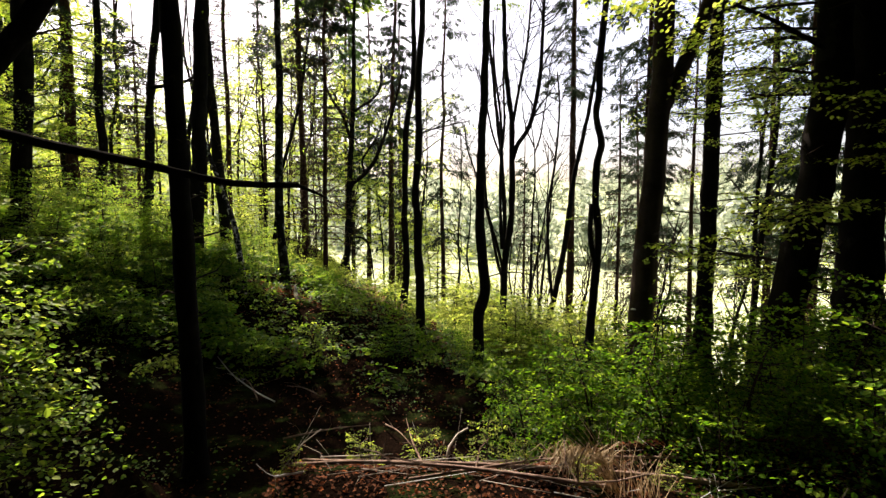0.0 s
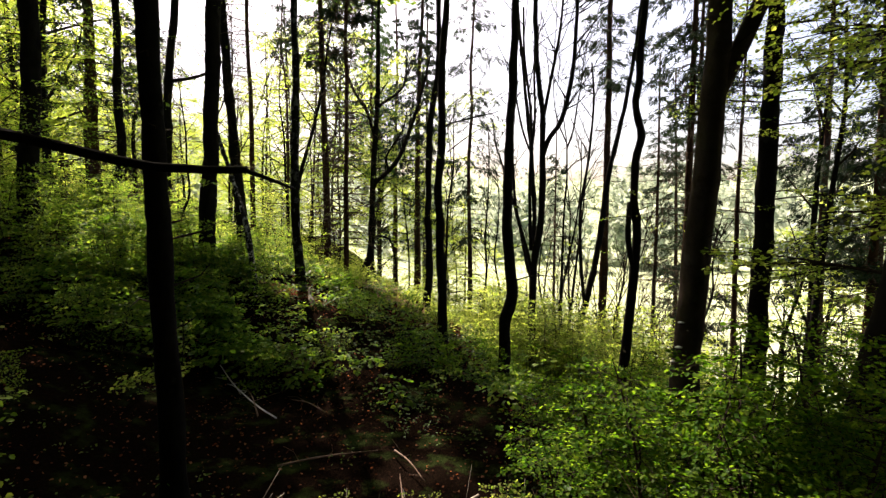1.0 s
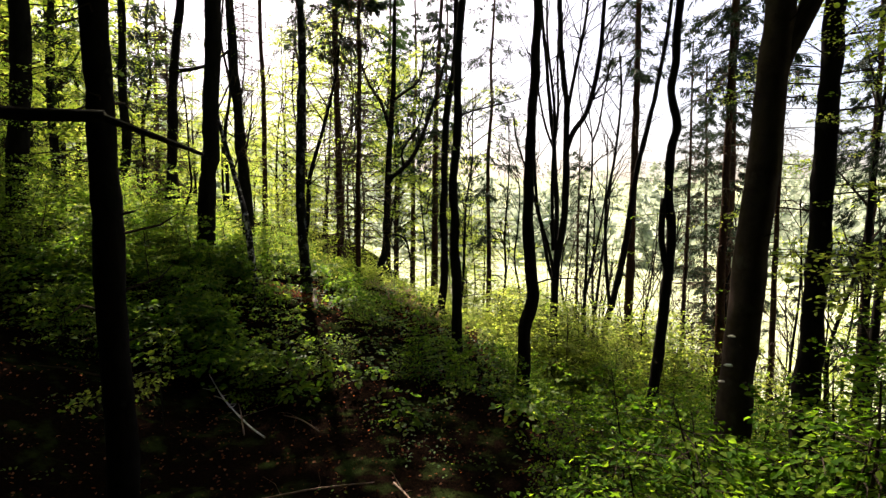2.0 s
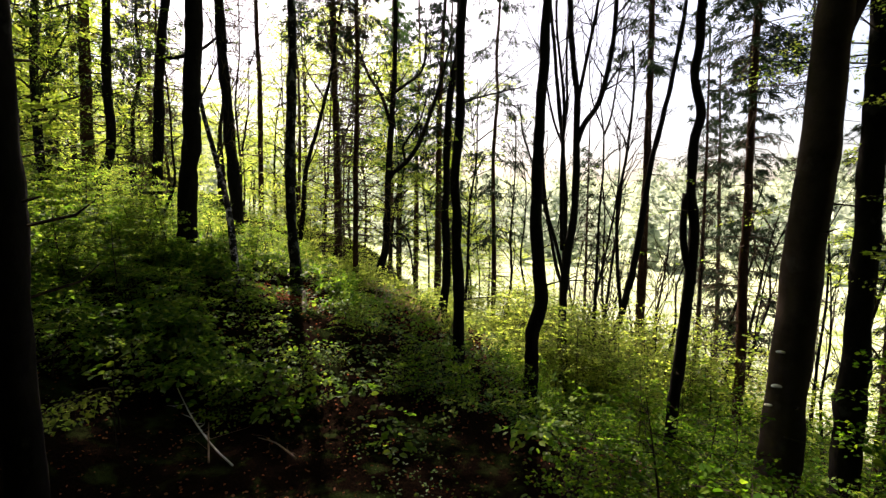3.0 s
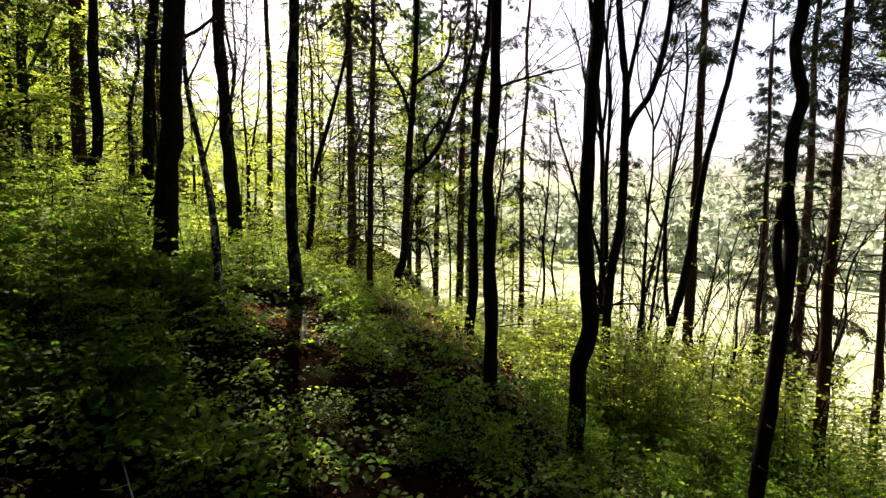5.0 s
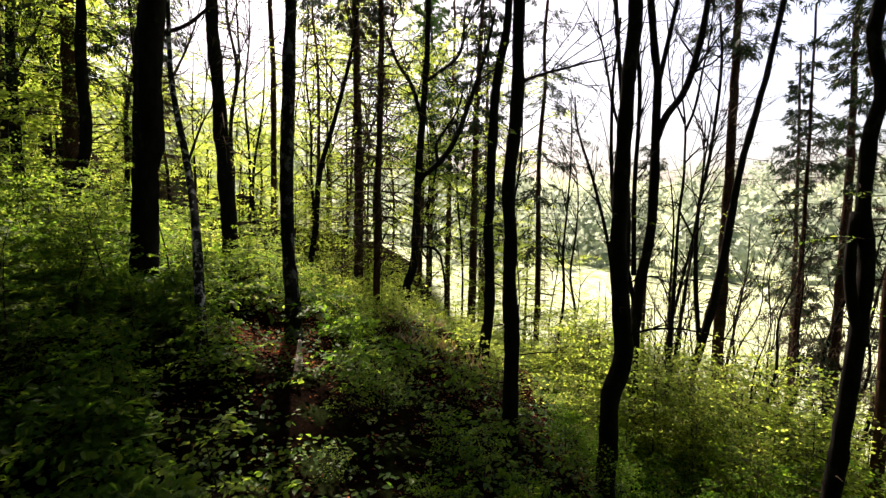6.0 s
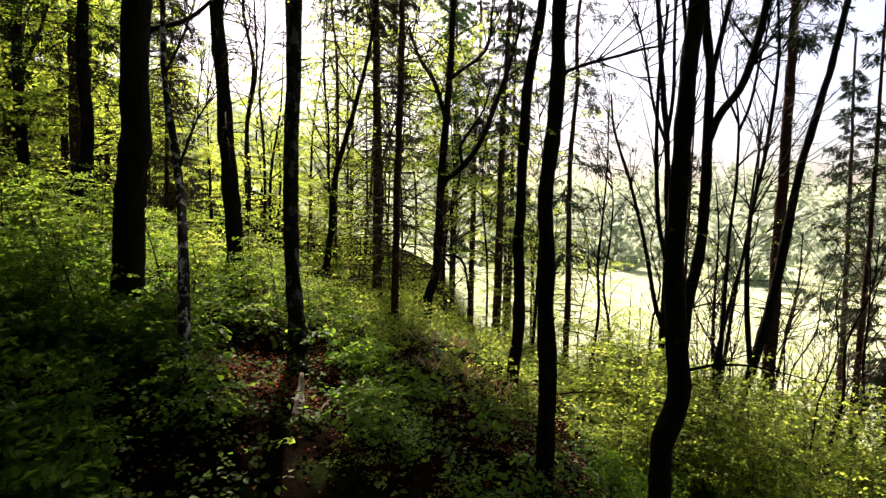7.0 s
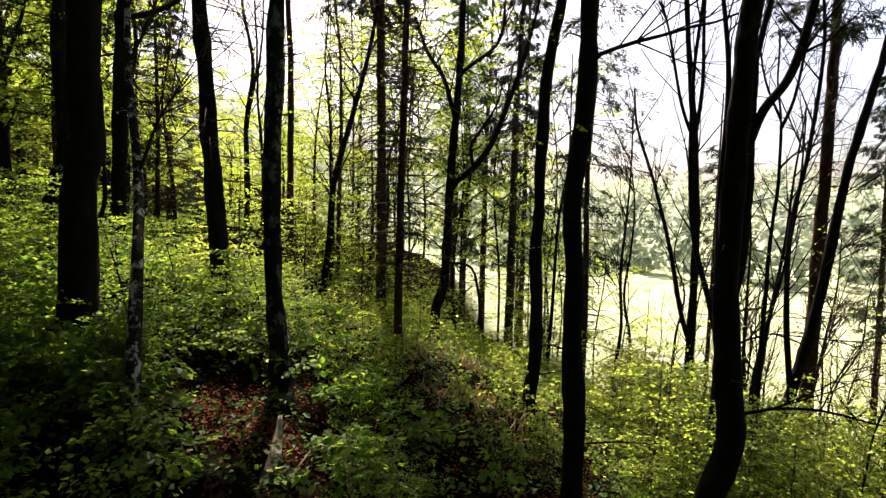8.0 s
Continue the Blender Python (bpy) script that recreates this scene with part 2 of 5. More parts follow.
def spray(wood, leaf, at, az, pitch, length, count, size, spread=0.45, fine=False, thick=0.006, droop=0.12):
    """A flat beech twig: a stem, a few side twigs, leaves to both sides."""
    at = np.asarray(at, float)
    d = np.array([math.cos(az) * math.cos(pitch), math.sin(az) * math.cos(pitch), math.sin(pitch)])
    s = np.array([-math.sin(az), math.cos(az), 0.0])
    up = np.cross(d, s)

    def line(u, v):
        return at + length * (np.outer(u, d) + np.outer(v, s) - np.outer(u * u * droop, (0, 0, 1)))
    if wood is not None:
        u = np.linspace(0, 0.95, 4)
        wood.tube(line(u, 0.04 * np.sin(u * 5)), thick * (1 - 0.8 * u), 3, cap=False)
        for k in range(3):
            u0, sg = 0.2 + 0.22 * k, (1, -1)[k % 2]
            uu = np.array([u0, u0 + 0.25])
            wood.tube(line(uu, sg * np.array([0.0, spread * (0.8 - 0.15 * k)])), [thick * 0.6, thick * 0.25], 3, cap=False)
    u = 0.12 + 0.88 * rng.random(count) ** 0.8
    v = (rng.random(count) * 2 - 1) * spread * np.sin(np.pi * np.clip(u, 0.1, 1) ** 0.75 * 0.93 + 0.1)
    c = line(u, v) + rng.normal(0, 0.025 * length, (count, 3)) * (1, 1, 0.7)
    dd = d * 0.7 + np.outer(np.sign(v) * 0.75, s) + rng.normal(0, 0.35, (count, 3)) - np.array([0, 0, 0.15])
    uu = up + rng.normal(0, 0.38, (count, 3))
    leaf.leaves(c, dd, uu, size * (0.6 + 0.6 * rng.random(count)), fine=fine)


# ---------------------------------------------------------------- the ground
def build_ground():
    a = np.concatenate([-np.geomspace(900, 16, 26), np.arange(-15.6, 15.61, 0.3), np.geomspace(16, 900, 26)])
    b = np.concatenate([-np.geomspace(600, 9, 20), np.arange(-8.7, 30.01, 0.3), 14 + np.geomspace(16.5, 1200, 30)])
    verts = [(x, y, ground(x, y)) for y in b for x in a]
    w = len(a)
    faces = [(j * w + i, j * w + i + 1, (j + 1) * w + i + 1, (j + 1) * w + i) for j in range(len(b) - 1) for i in range(w - 1)]
    me = bpy.data.meshes.new("ground")
    me.from_pydata(verts, [], faces)
    me.polygons.foreach_set("use_smooth", [True] * len(me.polygons))
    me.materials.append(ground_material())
    tagged(new("ground", me), "dark forest floor with leaf litter and moss, falling to a valley meadow", "ground", kind="structure")


build_ground()


# ---------------------------------------------------------------- crowns shared by many trees
def crown_meshes(seed, radius, height, sprays, per, size, material, low=0.0):
    """Limbs and leaves of a beech crown round the z axis, from 0 to height."""
    global rng
    rng = np.random.default_rng(seed)
    wood, leaf = Geo(), Geo()
    limbs = max(6, sprays // 9)
    for k in range(limbs):
        z0 = height * (0.02 + 0.75 * (k + rng.random()) / limbs)
        az = k * 2.4 + rng.normal(0, 0.4)
        reach = radius * (0.55 + 0.45 * rng.random()) * math.sqrt(max(0.12, 1 - (max(0, z0 / height - 0.35) / 0.7) ** 2))
        rise = reach * (0.25 + 0.5 * rng.random())
        tip = np.array([math.cos(az) * reach, math.sin(az) * reach, z0 + rise])
        mid = np.array([math.cos(az + 0.2) * reach * 0.5, math.sin(az + 0.2) * reach * 0.5, z0 + rise * 0.65])
        line = curve([(0, 0, z0), mid, tip], 0.5)
        wood.tube(line, np.linspace(0.012 + 0.012 * reach, 0.008, len(line)), 5, cap=False)
        for j in range(sprays // limbs):
            f = 0.2 + 0.8 * rng.random()
            p = line[int(f * (len(line) - 1))]
            spray(wood if j % 4 == 0 else None, leaf, p, az + rng.normal(0, 0.9), rng.normal(0.0, 0.18), radius * (0.25 + 0.3 * rng.random()), per, size, 0.5)
    return wood.mesh("limbs", TWIG), leaf.mesh("crown", material)


# DENSE crowns are added above the view to deepen the shade below
DENSE = [crown_meshes(21 + k, 4.4, 8.0, 150, 40, 0.30, LEAF) for k in range(2)]
# dark crowns for the added conifers out of view
DARK = [crown_meshes(25 + k, 4.4, 9.0, 120, 30, 0.42, NEEDLE) for k in range(2)]
CANOPY = [crown_meshes(11 + k, 3.6, 8.0, 110, 36, 0.20, LEAF) for k in range(3)]
LEAFY = [crown_meshes(31 + k, 3.0, 12.0, 140, 34, 0.13, LEAF_BRIGHT) for k in range(3)]


AIRY = [crown_meshes(35 + k, 3.1, 12.0, 120, 26, 0.12, LEAF_BRIGHT) for k in range(2)]


def share(name, mesh, parent, local, kind="stuff"):
    ob = new(name, mesh)
    ob.parent = parent
    ob.matrix_local = local
    return tagged(ob, kind=kind)


# ---------------------------------------------------------------- trees
def stem_line(x, y, pts, height, seed):
    """The trunk's line from below the ground through its bends to its top."""
    r = np.random.default_rng(seed)
    z0 = ground(x, y)
    p = [(q[0], y, q[1]) for q in pts if q[1] > z0 + 0.4]
    first = p[0]
    line = [(first[0] - 0.02, y, z0 - 0.3)] + p
    lx, lz = p[-1][0], p[-1][2]
    lean = (p[-1][0] - p[-2][0]) / max(0.5, p[-1][2] - p[-2][2]) if len(p) > 1 else 0.0
    lean = max(-0.12, min(0.12, lean))
    yy = y
    while lz < z0 + height:
        lz += 1.6
        lx += lean * 1.6 + r.normal(0, 0.05)
        yy += r.normal(0, 0.06)
        lean *= 0.8
        line.append((lx, yy, lz))
    return np.array(line), z0


def trunk_part(tree, line, z0, radius, material, height, sides=14, lump=0.13, flare=0.55, rough=0.0, step=0.22):
    c = curve(line, step)
    h = c[:, 2] - z0
    rad = radius * (1 - 0.75 * np.clip(h / (height * 1.05), 0, 1)) * (1 + flare * np.exp(-np.clip(h + 0.1, 0, 9) / 0.28))
    if rough:
        # knots, swellings and slight crooks of the stem
        r = np.random.default_rng(int(abs(line[0][0]) * 1000 + abs(line[0][1]) * 77))
        off = r.random(3) * 50
        rad = rad * np.array([1 + rough * (0.55 * noise.noise(Vector((off[0], 0, v * 0.9))) + 0.55 * noise.noise(Vector((off[1], 3, v * 3.4))) + 0.35 * noise.noise(Vector((off[2], 7, v * 9)))) for v in h])
        for k in range(7):
            rad = rad * (1 + rough * (0.15 + 0.4 * r.random()) * np.exp(-((h - 0.3 - 7 * r.random()) / (0.05 + 0.07 * r.random())) ** 2))
        c = c + np.array([(0.16 * radius * noise.noise(Vector((off[1], 11, v * 1.5))), 0.16 * radius * noise.noise(Vector((off[2], 13, v * 1.5))), 0) for v in h])
    g = Geo()
    g.tube(c, rad, sides, lump)
    return part("trunk", g, material, tree, smooth=True), c


def limb(tree, pts, r0, r1, material, name="limb", twigs=0, seed=0):
    """A bent limb, with fine bare side twigs."""
    r = np.random.default_rng(seed)
    c = curve(pts, 0.15)
    g = Geo()
    g.tube(c, np.linspace(r0, r1, len(c)), 7, 0.1)
    bough = part(name, g, material, tree, smooth=True)
    if not twigs:
        return bough
    g = Geo()
    for k in range(int(twigs * 1.8)):
        i = int((0.25 + 0.72 * r.random()) * (len(c) - 1))
        t = c[min(i + 1, len(c) - 1)] - c[max(0, i - 1)]
        t = t / (np.linalg.norm(t) + 1e-6)
        w = t * 0.6 + r.normal(0, 0.45, 3) + (0, 0, 0.35)
        ln = 0.5 + 1.3 * r.random()
        e = [c[i], c[i] + w * ln * 0.5 + r.normal(0, 0.04, 3), c[i] + w * ln + (0, 0, 0.12 * ln) + r.normal(0, 0.08, 3)]
        g.tube(e, [r1 * 0.55 + 0.005, r1 * 0.3 + 0.005, 0.004], 3, cap=False)
        for j in range(4):
            q = e[1] + (e[2] - e[1]) * r.random()
            g.tube([q, q + w * ln * 0.35 + r.normal(0, 0.2, 3)], [0.007, 0.0035], 3, cap=False)
    part("twigwork", g, material, bough, kind="stuff")
    return bough


def beech(x, y, pts, r, height=17.0, label="slender dark beech trunk rising from the undergrowth", material=None, top=9.5, seed=0, low=(), name="beech_tree",
          category="tree", crown=True, wide=1.0, dense=False, sprouts=15, dark=False, lit_leaf=None):
    """A forest beech: bent trunk, high crown, and leafy side twigs between the heights in low = (z0, z1, count, reach, bias)."""
    global rng
    line, z0 = stem_line(x, y, pts, height, seed)
    tree = thing(name, (x, y, z0), label, category)
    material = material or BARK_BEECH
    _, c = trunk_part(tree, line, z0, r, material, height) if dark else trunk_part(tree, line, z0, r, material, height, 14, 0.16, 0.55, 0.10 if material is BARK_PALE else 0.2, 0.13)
    if low:
        rng = np.random.default_rng(100 + seed)
        za, zb, count, reach, az0, fan = low
        wood, leaf = Geo(), Geo()
        for k in range(count):
            z = za + (zb - za) * rng.random()
            p = c[np.argmin(abs(c[:, 2] - z))]
            az = az0 + (rng.random() - 0.5) * 2 * fan
            ln = reach * (0.4 + 0.6 * rng.random())
            q = p + np.array([math.cos(az), math.sin(az), 0.12]) * ln * 0.45
            wood.tube([p, q], [0.016, 0.009], 4, cap=False)
            for j in range(4):
                spray(wood, leaf, p + (q - p) * (0.5 + 0.5 * rng.random()), az + rng.normal(0, 0.5), rng.normal(-0.05, 0.12), ln * (0.45 + 0.3 * rng.random()), 46, 0.044, 0.45, True)
        boughs = part("low_branchwork", wood, TWIG, tree, kind="stuff")
        # trunks on the right take a lighter leaf, painting light onto their boughs
        part("low_foliage", leaf, lit_leaf or LEAF, boughs, "thin layered sprays of fresh leaves", kind="stuff")
    if sprouts:
        rng = np.random.default_rng(150 + seed)
        wood, leaf = Geo(), Geo()
        for k in range(sprouts):
            p = c[np.argmin(abs(c[:, 2] - (z0 + 0.8 + 6.0 * rng.random())))]
            az = rng.random() * 6.28
            d = np.array([math.cos(az), math.sin(az), 0.15 + 0.3 * rng.random()])
            if k % 3:
                ln = 0.08 + 0.5 * rng.random() ** 2
                wood.tube([p, p + d * (r + ln * 0.6), p + d * (r + ln) + rng.normal(0, 0.06, 3)], [0.012, 0.009, 0.004], 4)
            else:
                spray(wood, leaf, p + d * r * 0.8, az, rng.normal(0.1, 0.2), 0.35 + 0.4 * rng.random(), 16, 0.06, 0.45)
        shoots = part("sprout_twigwork", wood, TWIG, tree, kind="stuff")
        part("sprout_foliage", leaf, LEAF, shoots, kind="stuff")
    # crown mostly out of view; width, height and density set to steer sun and shade
    if crown:
        wm, lm = DARK[seed % 2] if dark else DENSE[seed % 2] if dense else CANOPY[seed % 3]
        i = np.argmin(abs(c[:, 2] - (z0 + top)))
        m = Matrix.Translation(Vector(c[i]) - Vector((x, y, z0))) @ Matrix.Rotation(seed * 1.7, 4, "Z") @ Matrix.Diagonal((wide, wide, (height - top) / 7.5, 1))
        share("crown_branchwork", wm, tree, m)
        share("crown", lm, tree, m)
    return tree, c


def dead_twigs(tree, c, za, zb, count, seed, reach=1.3, turn=0.0, fan=3.14):
    """Bare drooping dead side twigs along a stem, between two heights."""
    r = np.random.default_rng(200 + seed)
    g = Geo()
    for k in range(count):
        z = za + (zb - za) * r.random()
        p = c[np.argmin(abs(c[:, 2] - z))]
        az, ln = turn + (2 * r.random() - 1) * fan, 0.4 + reach * r.random() ** 1.5
        d = np.array([math.cos(az), math.sin(az), 0.0])
        q = p + d * ln * 0.5 + (0, 0, -0.02 * ln)
        e = p + d * ln + (0, 0, (-0.35 + 0.35 * r.random()) * ln)
        g.tube([p, q, e], [0.016, 0.011, 0.005], 3, cap=False)
        for j in range(6):
            f = 0.3 + 0.65 * r.random()
            w = p + (e - p) * f
            g.tube([w, w + r.normal(0, 0.16, 3) + (0, 0, -0.14)], [0.007, 0.003], 3, cap=False)
    part("dead_twigwork", g, DEADTWIG, tree, "bare grey dead twigs", kind="stuff")


def spruce_parts(tree, c, z0, height, live, reach, dead, seed, dead_from=1.2, density=1.0, needle=None):
    """Dead whorls low on the stem, needle boughs above."""
    r = np.random.default_rng(200 + seed)
    dead_twigs(tree, c, z0 + dead_from, z0 + live + 1.5, int(dead * 1.3), seed)
    wood, leaf = Geo(), Geo()
    z = live
    while z < height - 0.4:
        n = 3 + int(r.random() * 3)
        ln0 = reach * (1 - (z - live) / (height - live + 0.5)) ** 0.8 * min(1.0, 0.6 + (z - live) * 0.3)
        for k in range(n):
            if r.random() < 0.22:
                continue
            az = k * 6.28 / n + r.random() * 2
            ln = ln0 * (0.45 + 0.75 * r.random())
            p = c[np.argmin(abs(c[:, 2] - z0 - z - r.normal(0, 0.15)))]
            sag, lift = 0.15 + 0.45 * r.random(), 0.05 + 0.3 * r.random()
            d, s = np.array([math.cos(az), math.sin(az), 0.0]), np.array([-math.sin(az), math.cos(az), 0.0])

            def along(u):
                return p + np.outer(u * ln, d) + np.outer(ln * (lift * u * u - sag * u), (0, 0, 1)) + np.outer(0.08 * ln * np.sin(u * 4 + az), s)
            wood.tube(along(np.linspace(0, 1, 5)), 0.018 * (1.05 - np.linspace(0, 1, 5)), 3, cap=False)
            for q in range(int(4 + 4 * ln)):
                u0, sg = 0.25 + 0.75 * r.random(), (1, -1)[q % 2]
                a = along(np.array([u0]))[0]
                w = d * 0.5 + s * sg * (0.5 + 0.5 * r.random()) + np.array([0, 0, -0.25 - 0.9 * r.random()])
                tl = (0.22 + 0.5 * r.random()) * min(1.2, ln * 0.6)
                m = int(24 * density)
                f = r.random(m)
                cc = a + np.outer(f * tl, w) + r.normal(0, 0.025, (m, 3))
                leaf.leaves(cc, w + r.normal(0, 0.45, (m, 3)), r.normal(0, 1, (m, 3)), 0.10 + 0.12 * r.random(m), 0.085)
        z += 0.25 + 0.45 * r.random()
    boughs = part("boughwork", wood, TWIG, tree, kind="stuff")
    part("needles", leaf, needle or NEEDLE, boughs, "dark green drooping needle foliage", kind="stuff")


def spruce(x, y, pts, r, height=20.0, live=8.5, reach=1.9, dead=50, seed=0, label="straight spruce trunk with bare dead twigs", dead_from=1.2, density=1.0, needle=None):
    line, z0 = stem_line(x, y, pts, height, seed)
    tree = thing("spruce_tree", (x, y, z0), label, "tree")
    _, c = trunk_part(tree, line, z0, r, BARK_SPRUCE, height, 12, 0.1, 0.35, 0.12, 0.2)
    spruce_parts(tree, c, z0, height, live, reach, dead, seed, dead_from, density, needle)
    return tree, c


def at_y(y, *pts):
    return [(x, y, z) for x, z in pts]


# the trunks that the way passes nearest
beech(-2.77, 5.67, [(-2.72, -0.6), (-2.76, 0.59), (-2.79, 1.7), (-2.80, 2.2), (-2.84, 3.44)], 0.115, 19, "dark straight beech trunk standing in the shaded hollow", seed=1, top=11, wide=1.0, dense=True)
forked, _ = beech(3.2, 8.24, [(3.05, -0.75), (3.12, 0.23), (3.18, 1.26), (3.25, 2.28), (3.30, 3.05), (3.35, 3.7), (3.36, 4.3), (3.4, 6)], 0.2, 16,
      "thick smooth brown-grey beech leaning, forked above head height", BARK_PALE, seed=2, top=8, wide=0.8, dense=True)
limb(forked, at_y(8.24, (3.27, 2.75), (3.37, 3.1), (3.51, 3.41), (3.72, 3.87), (4.05, 4.8), (4.3, 6.5), (4.5, 9)), 0.125, 0.05, BARK_PALE)
beech(5.5, 11.05, [(5.45, -1.78), (5.5, -0.24), (5.52, 1.2), (5.54, 3.16), (5.54, 4.35), (5.6, 5.4)], 0.21, 18, "stout dark beech trunk among low leafy branches", seed=3,
      low=(0.3, 6.5, 30, 2.3, 3.0, 3.1), lit_leaf=LEAF_BRIGHT)
sloping, _ = beech(3.2, 4.79, [(2.98, -0.19), (3.08, 0.34), (3.18, 0.86), (3.26, 1.37), (3.36, 1.88), (3.42, 2.38), (3.45, 2.87), (3.46, 3.35)], 0.165, 15,
      "leaning dark beech trunk beside the path", seed=4, top=6.5, low=(0.9, 4.2, 20, 1.9, 3.2, 1.7), lit_leaf=LEAF_BRIGHT)
hang = limb(sloping, [(3.44, 4.79, 2.9), (2.7, 4.6, 3.15), (2.0, 4.4, 3.25), (1.2, 4.2, 3.2)], 0.022, 0.006, BARK_BEECH)
rng = np.random.default_rng(160)
fresh = Geo()
for k in range(16):
    f = 0.15 + 0.85 * rng.random()
    spray(None, fresh, (3.3 - 2.1 * f, 4.75 - 0.55 * f, 3.12 + 0.1 * rng.random()), math.pi + rng.normal(0, 0.9), rng.normal(0, 0.15), 0.35 + 0.35 * rng.random(), 26, 0.05, 0.45, True)
# lighter leaf stands in for sun on this limb
part("hanging_foliage", fresh, LEAF_BRIGHT, hang, "yellow-green leaves with sunlight painted into their colour", kind="stuff")
beech(3.95, 5.0, [(3.88, -0.04), (3.93, 0.29), (3.94, 1.1), (3.96, 1.9), (3.93, 2.93), (3.93, 3.43)], 0.2, 16, "thick black beech trunk beside the path", seed=5, top=7,
      low=(0.6, 3.8, 15, 1.7, 3.2, 1.7), lit_leaf=LEAF_BRIGHT)
# mid distance
slim, _ = beech(-0.61, 13.42, [(-0.57, -0.95), (-0.6, -0.1), (-0.64, 0.62), (-0.65, 1.38), (-0.70, 2.01), (-0.65, 2.5), (-0.61, 2.92), (-0.6, 3.5), (-0.62, 4.2), (-0.6, 5.04)], 0.115, 16, "slim straight black beech trunk on the slope", seed=6, top=12, wide=0.58, dense=True)
kinked, _ = beech(1.04, 14.16, [(0.95, -2.1), (0.95, -1.7), (0.96, -1.26), (1.09, -0.86), (1.14, -0.45), (1.05, 0.21), (0.99, 1.02), (0.99, 2.16), (1.02, 3.28), (1.07, 4.39), (1.10, 5.48), (1.12, 6.66)], 0.155, 16,
      "dark crooked beech with a kinked base", seed=7, top=12.5, wide=0.5)
beech(-1.15, 16.76, [(-1.25, -1.3), (-1.16, -0.4), (-1.16, 0.17), (-1.22, 1.21), (-1.19, 1.87), (-1.18, 2.8), (-1.16, 3.71), (-1.10, 4.51), (-0.95, 5.29), (-0.9, 6.2)], 0.115, 17, "slim dark beech trunk on the slope", seed=8, top=12, wide=0.64, dense=True)
limb(kinked, at_y(14.1, (1.1, -0.3), (1.24, -0.22), (1.5, -0.14), (1.96, -0.11), (2.36, -0.18), (2.52, -0.21)), 0.022, 0.008, BARK_BEECH, twigs=3, seed=31)
limb(kinked, at_y(14.1, (1.05, 0.5), (1.22, 0.6), (1.45, 0.68), (1.89, 0.53)), 0.014, 0.005, BARK_BEECH, twigs=2, seed=32)
limb(slim, at_y(13.4, (-0.6, 3.36), (-0.48, 3.48), (-0.16, 3.58), (0.07, 3.63), (0.35, 3.70), (0.54, 3.73), (0.73, 3.8)), 0.026, 0.010, BARK_BEECH, twigs=3, seed=33)
wavy, _ = beech(3.79, 13.12, [(3.58, -2.6), (3.65, -1.9), (3.70, -1.17), (3.76, -0.5), (3.81, 0.2), (3.84, 0.7), (3.83, 1.22), (3.75, 1.8), (3.77, 2.6), (3.87, 3.14), (3.79, 3.5), (3.73, 3.95), (3.81, 4.5), (3.80, 5.1), (3.88, 6.0)], 0.12, 18,
                "black wavy beech trunk with a broken side stem", seed=9, top=13.5, wide=0.4)
limb(wavy, at_y(13.08, (3.84, 0.0), (3.70, 0.5), (3.63, 1.0), (3.65, 1.7)), 0.075, 0.06, BARK_BEECH, "stub")
beech(-5.70, 12.46, [(-5.82, 0.71), (-5.72, 2.15), (-5.68, 2.6), (-5.66, 3.65), (-5.57, 4.65)], 0.185, 18, "thick straight black beech trunk above ferny saplings", seed=10, top=12, wide=0.3)
upper, _ = beech(-8.9, 16.23, [(-9.12, 0.73), (-8.98, 1.62), (-8.93, 2.35), (-8.86, 3.65), (-8.83, 4.58), (-8.72, 5.73)], 0.15, 14.5, "dark beech trunk on the upper slope", seed=11, top=8, wide=1.0)
limb(upper, at_y(16.1, (-8.75, 5.2), (-8.2, 5.25), (-7.6, 5.4), (-7.0, 5.8)), 0.06, 0.03, BARK_BEECH)
leaning, leaning_line = beech(-6.5, 15.72, [(-6.38, 0.3), (-6.45, 1.2), (-6.57, 2.46), (-6.65, 3.66), (-6.73, 4.59), (-6.79, 5.64), (-6.84, 6.82)], 0.16, 14.5, "dark beech trunk leaning slightly uphill", seed=12, top=9, wide=0.88)
dead_twigs(leaning, leaning_line, 2.2, 8.5, 55, 81, 1.4, 0.3, 1.4)
beech(-4.15, 13.58, [(-4.07, 0.0), (-4.13, 0.6), (-4.18, 1.72), (-4.17, 2.34), (-4.13, 3.77), (-4.1, 4.98), (-4.12, 5.74)], 0.115, 15, "slim grey beech trunk with lichen patches", BARK_LICHEN, seed=13, top=13.5, wide=0.07)
beech(-10.6, 16.47, [(-11.15, 1.3), (-10.8, 1.9), (-10.50, 2.75), (-10.42, 3.41), (-10.50, 4.54), (-10.47, 5.93)], 0.14, 15, "dark beech with a strongly bent base", seed=14, top=8.5, wide=0.8, dense=True,
      low=(2.0, 7.5, 26, 2.8, 0.0, 3.1))
beech(-8.85, 11.27, [(-8.93, 1.87), (-8.8, 3.2), (-8.71, 4.56)], 0.19, 17, "thick dark beech trunk on the upper slope", seed=15, top=11, wide=0.82, low=(2.2, 6.5, 20, 2.4, 0.0, 3.1))
# the forked tree
fork, _ = beech(-4.0, 22.36, [(-4.25, -1.0), (-4.06, -0.29), (-3.98, 0.67), (-3.92, 2.7), (-3.8, 4.57), (-3.72, 5.93), (-3.68, 7.57)], 0.15, 15, "dark beech with wide upward-curving forked limbs", seed=16, top=12, wide=0.68, dense=True)
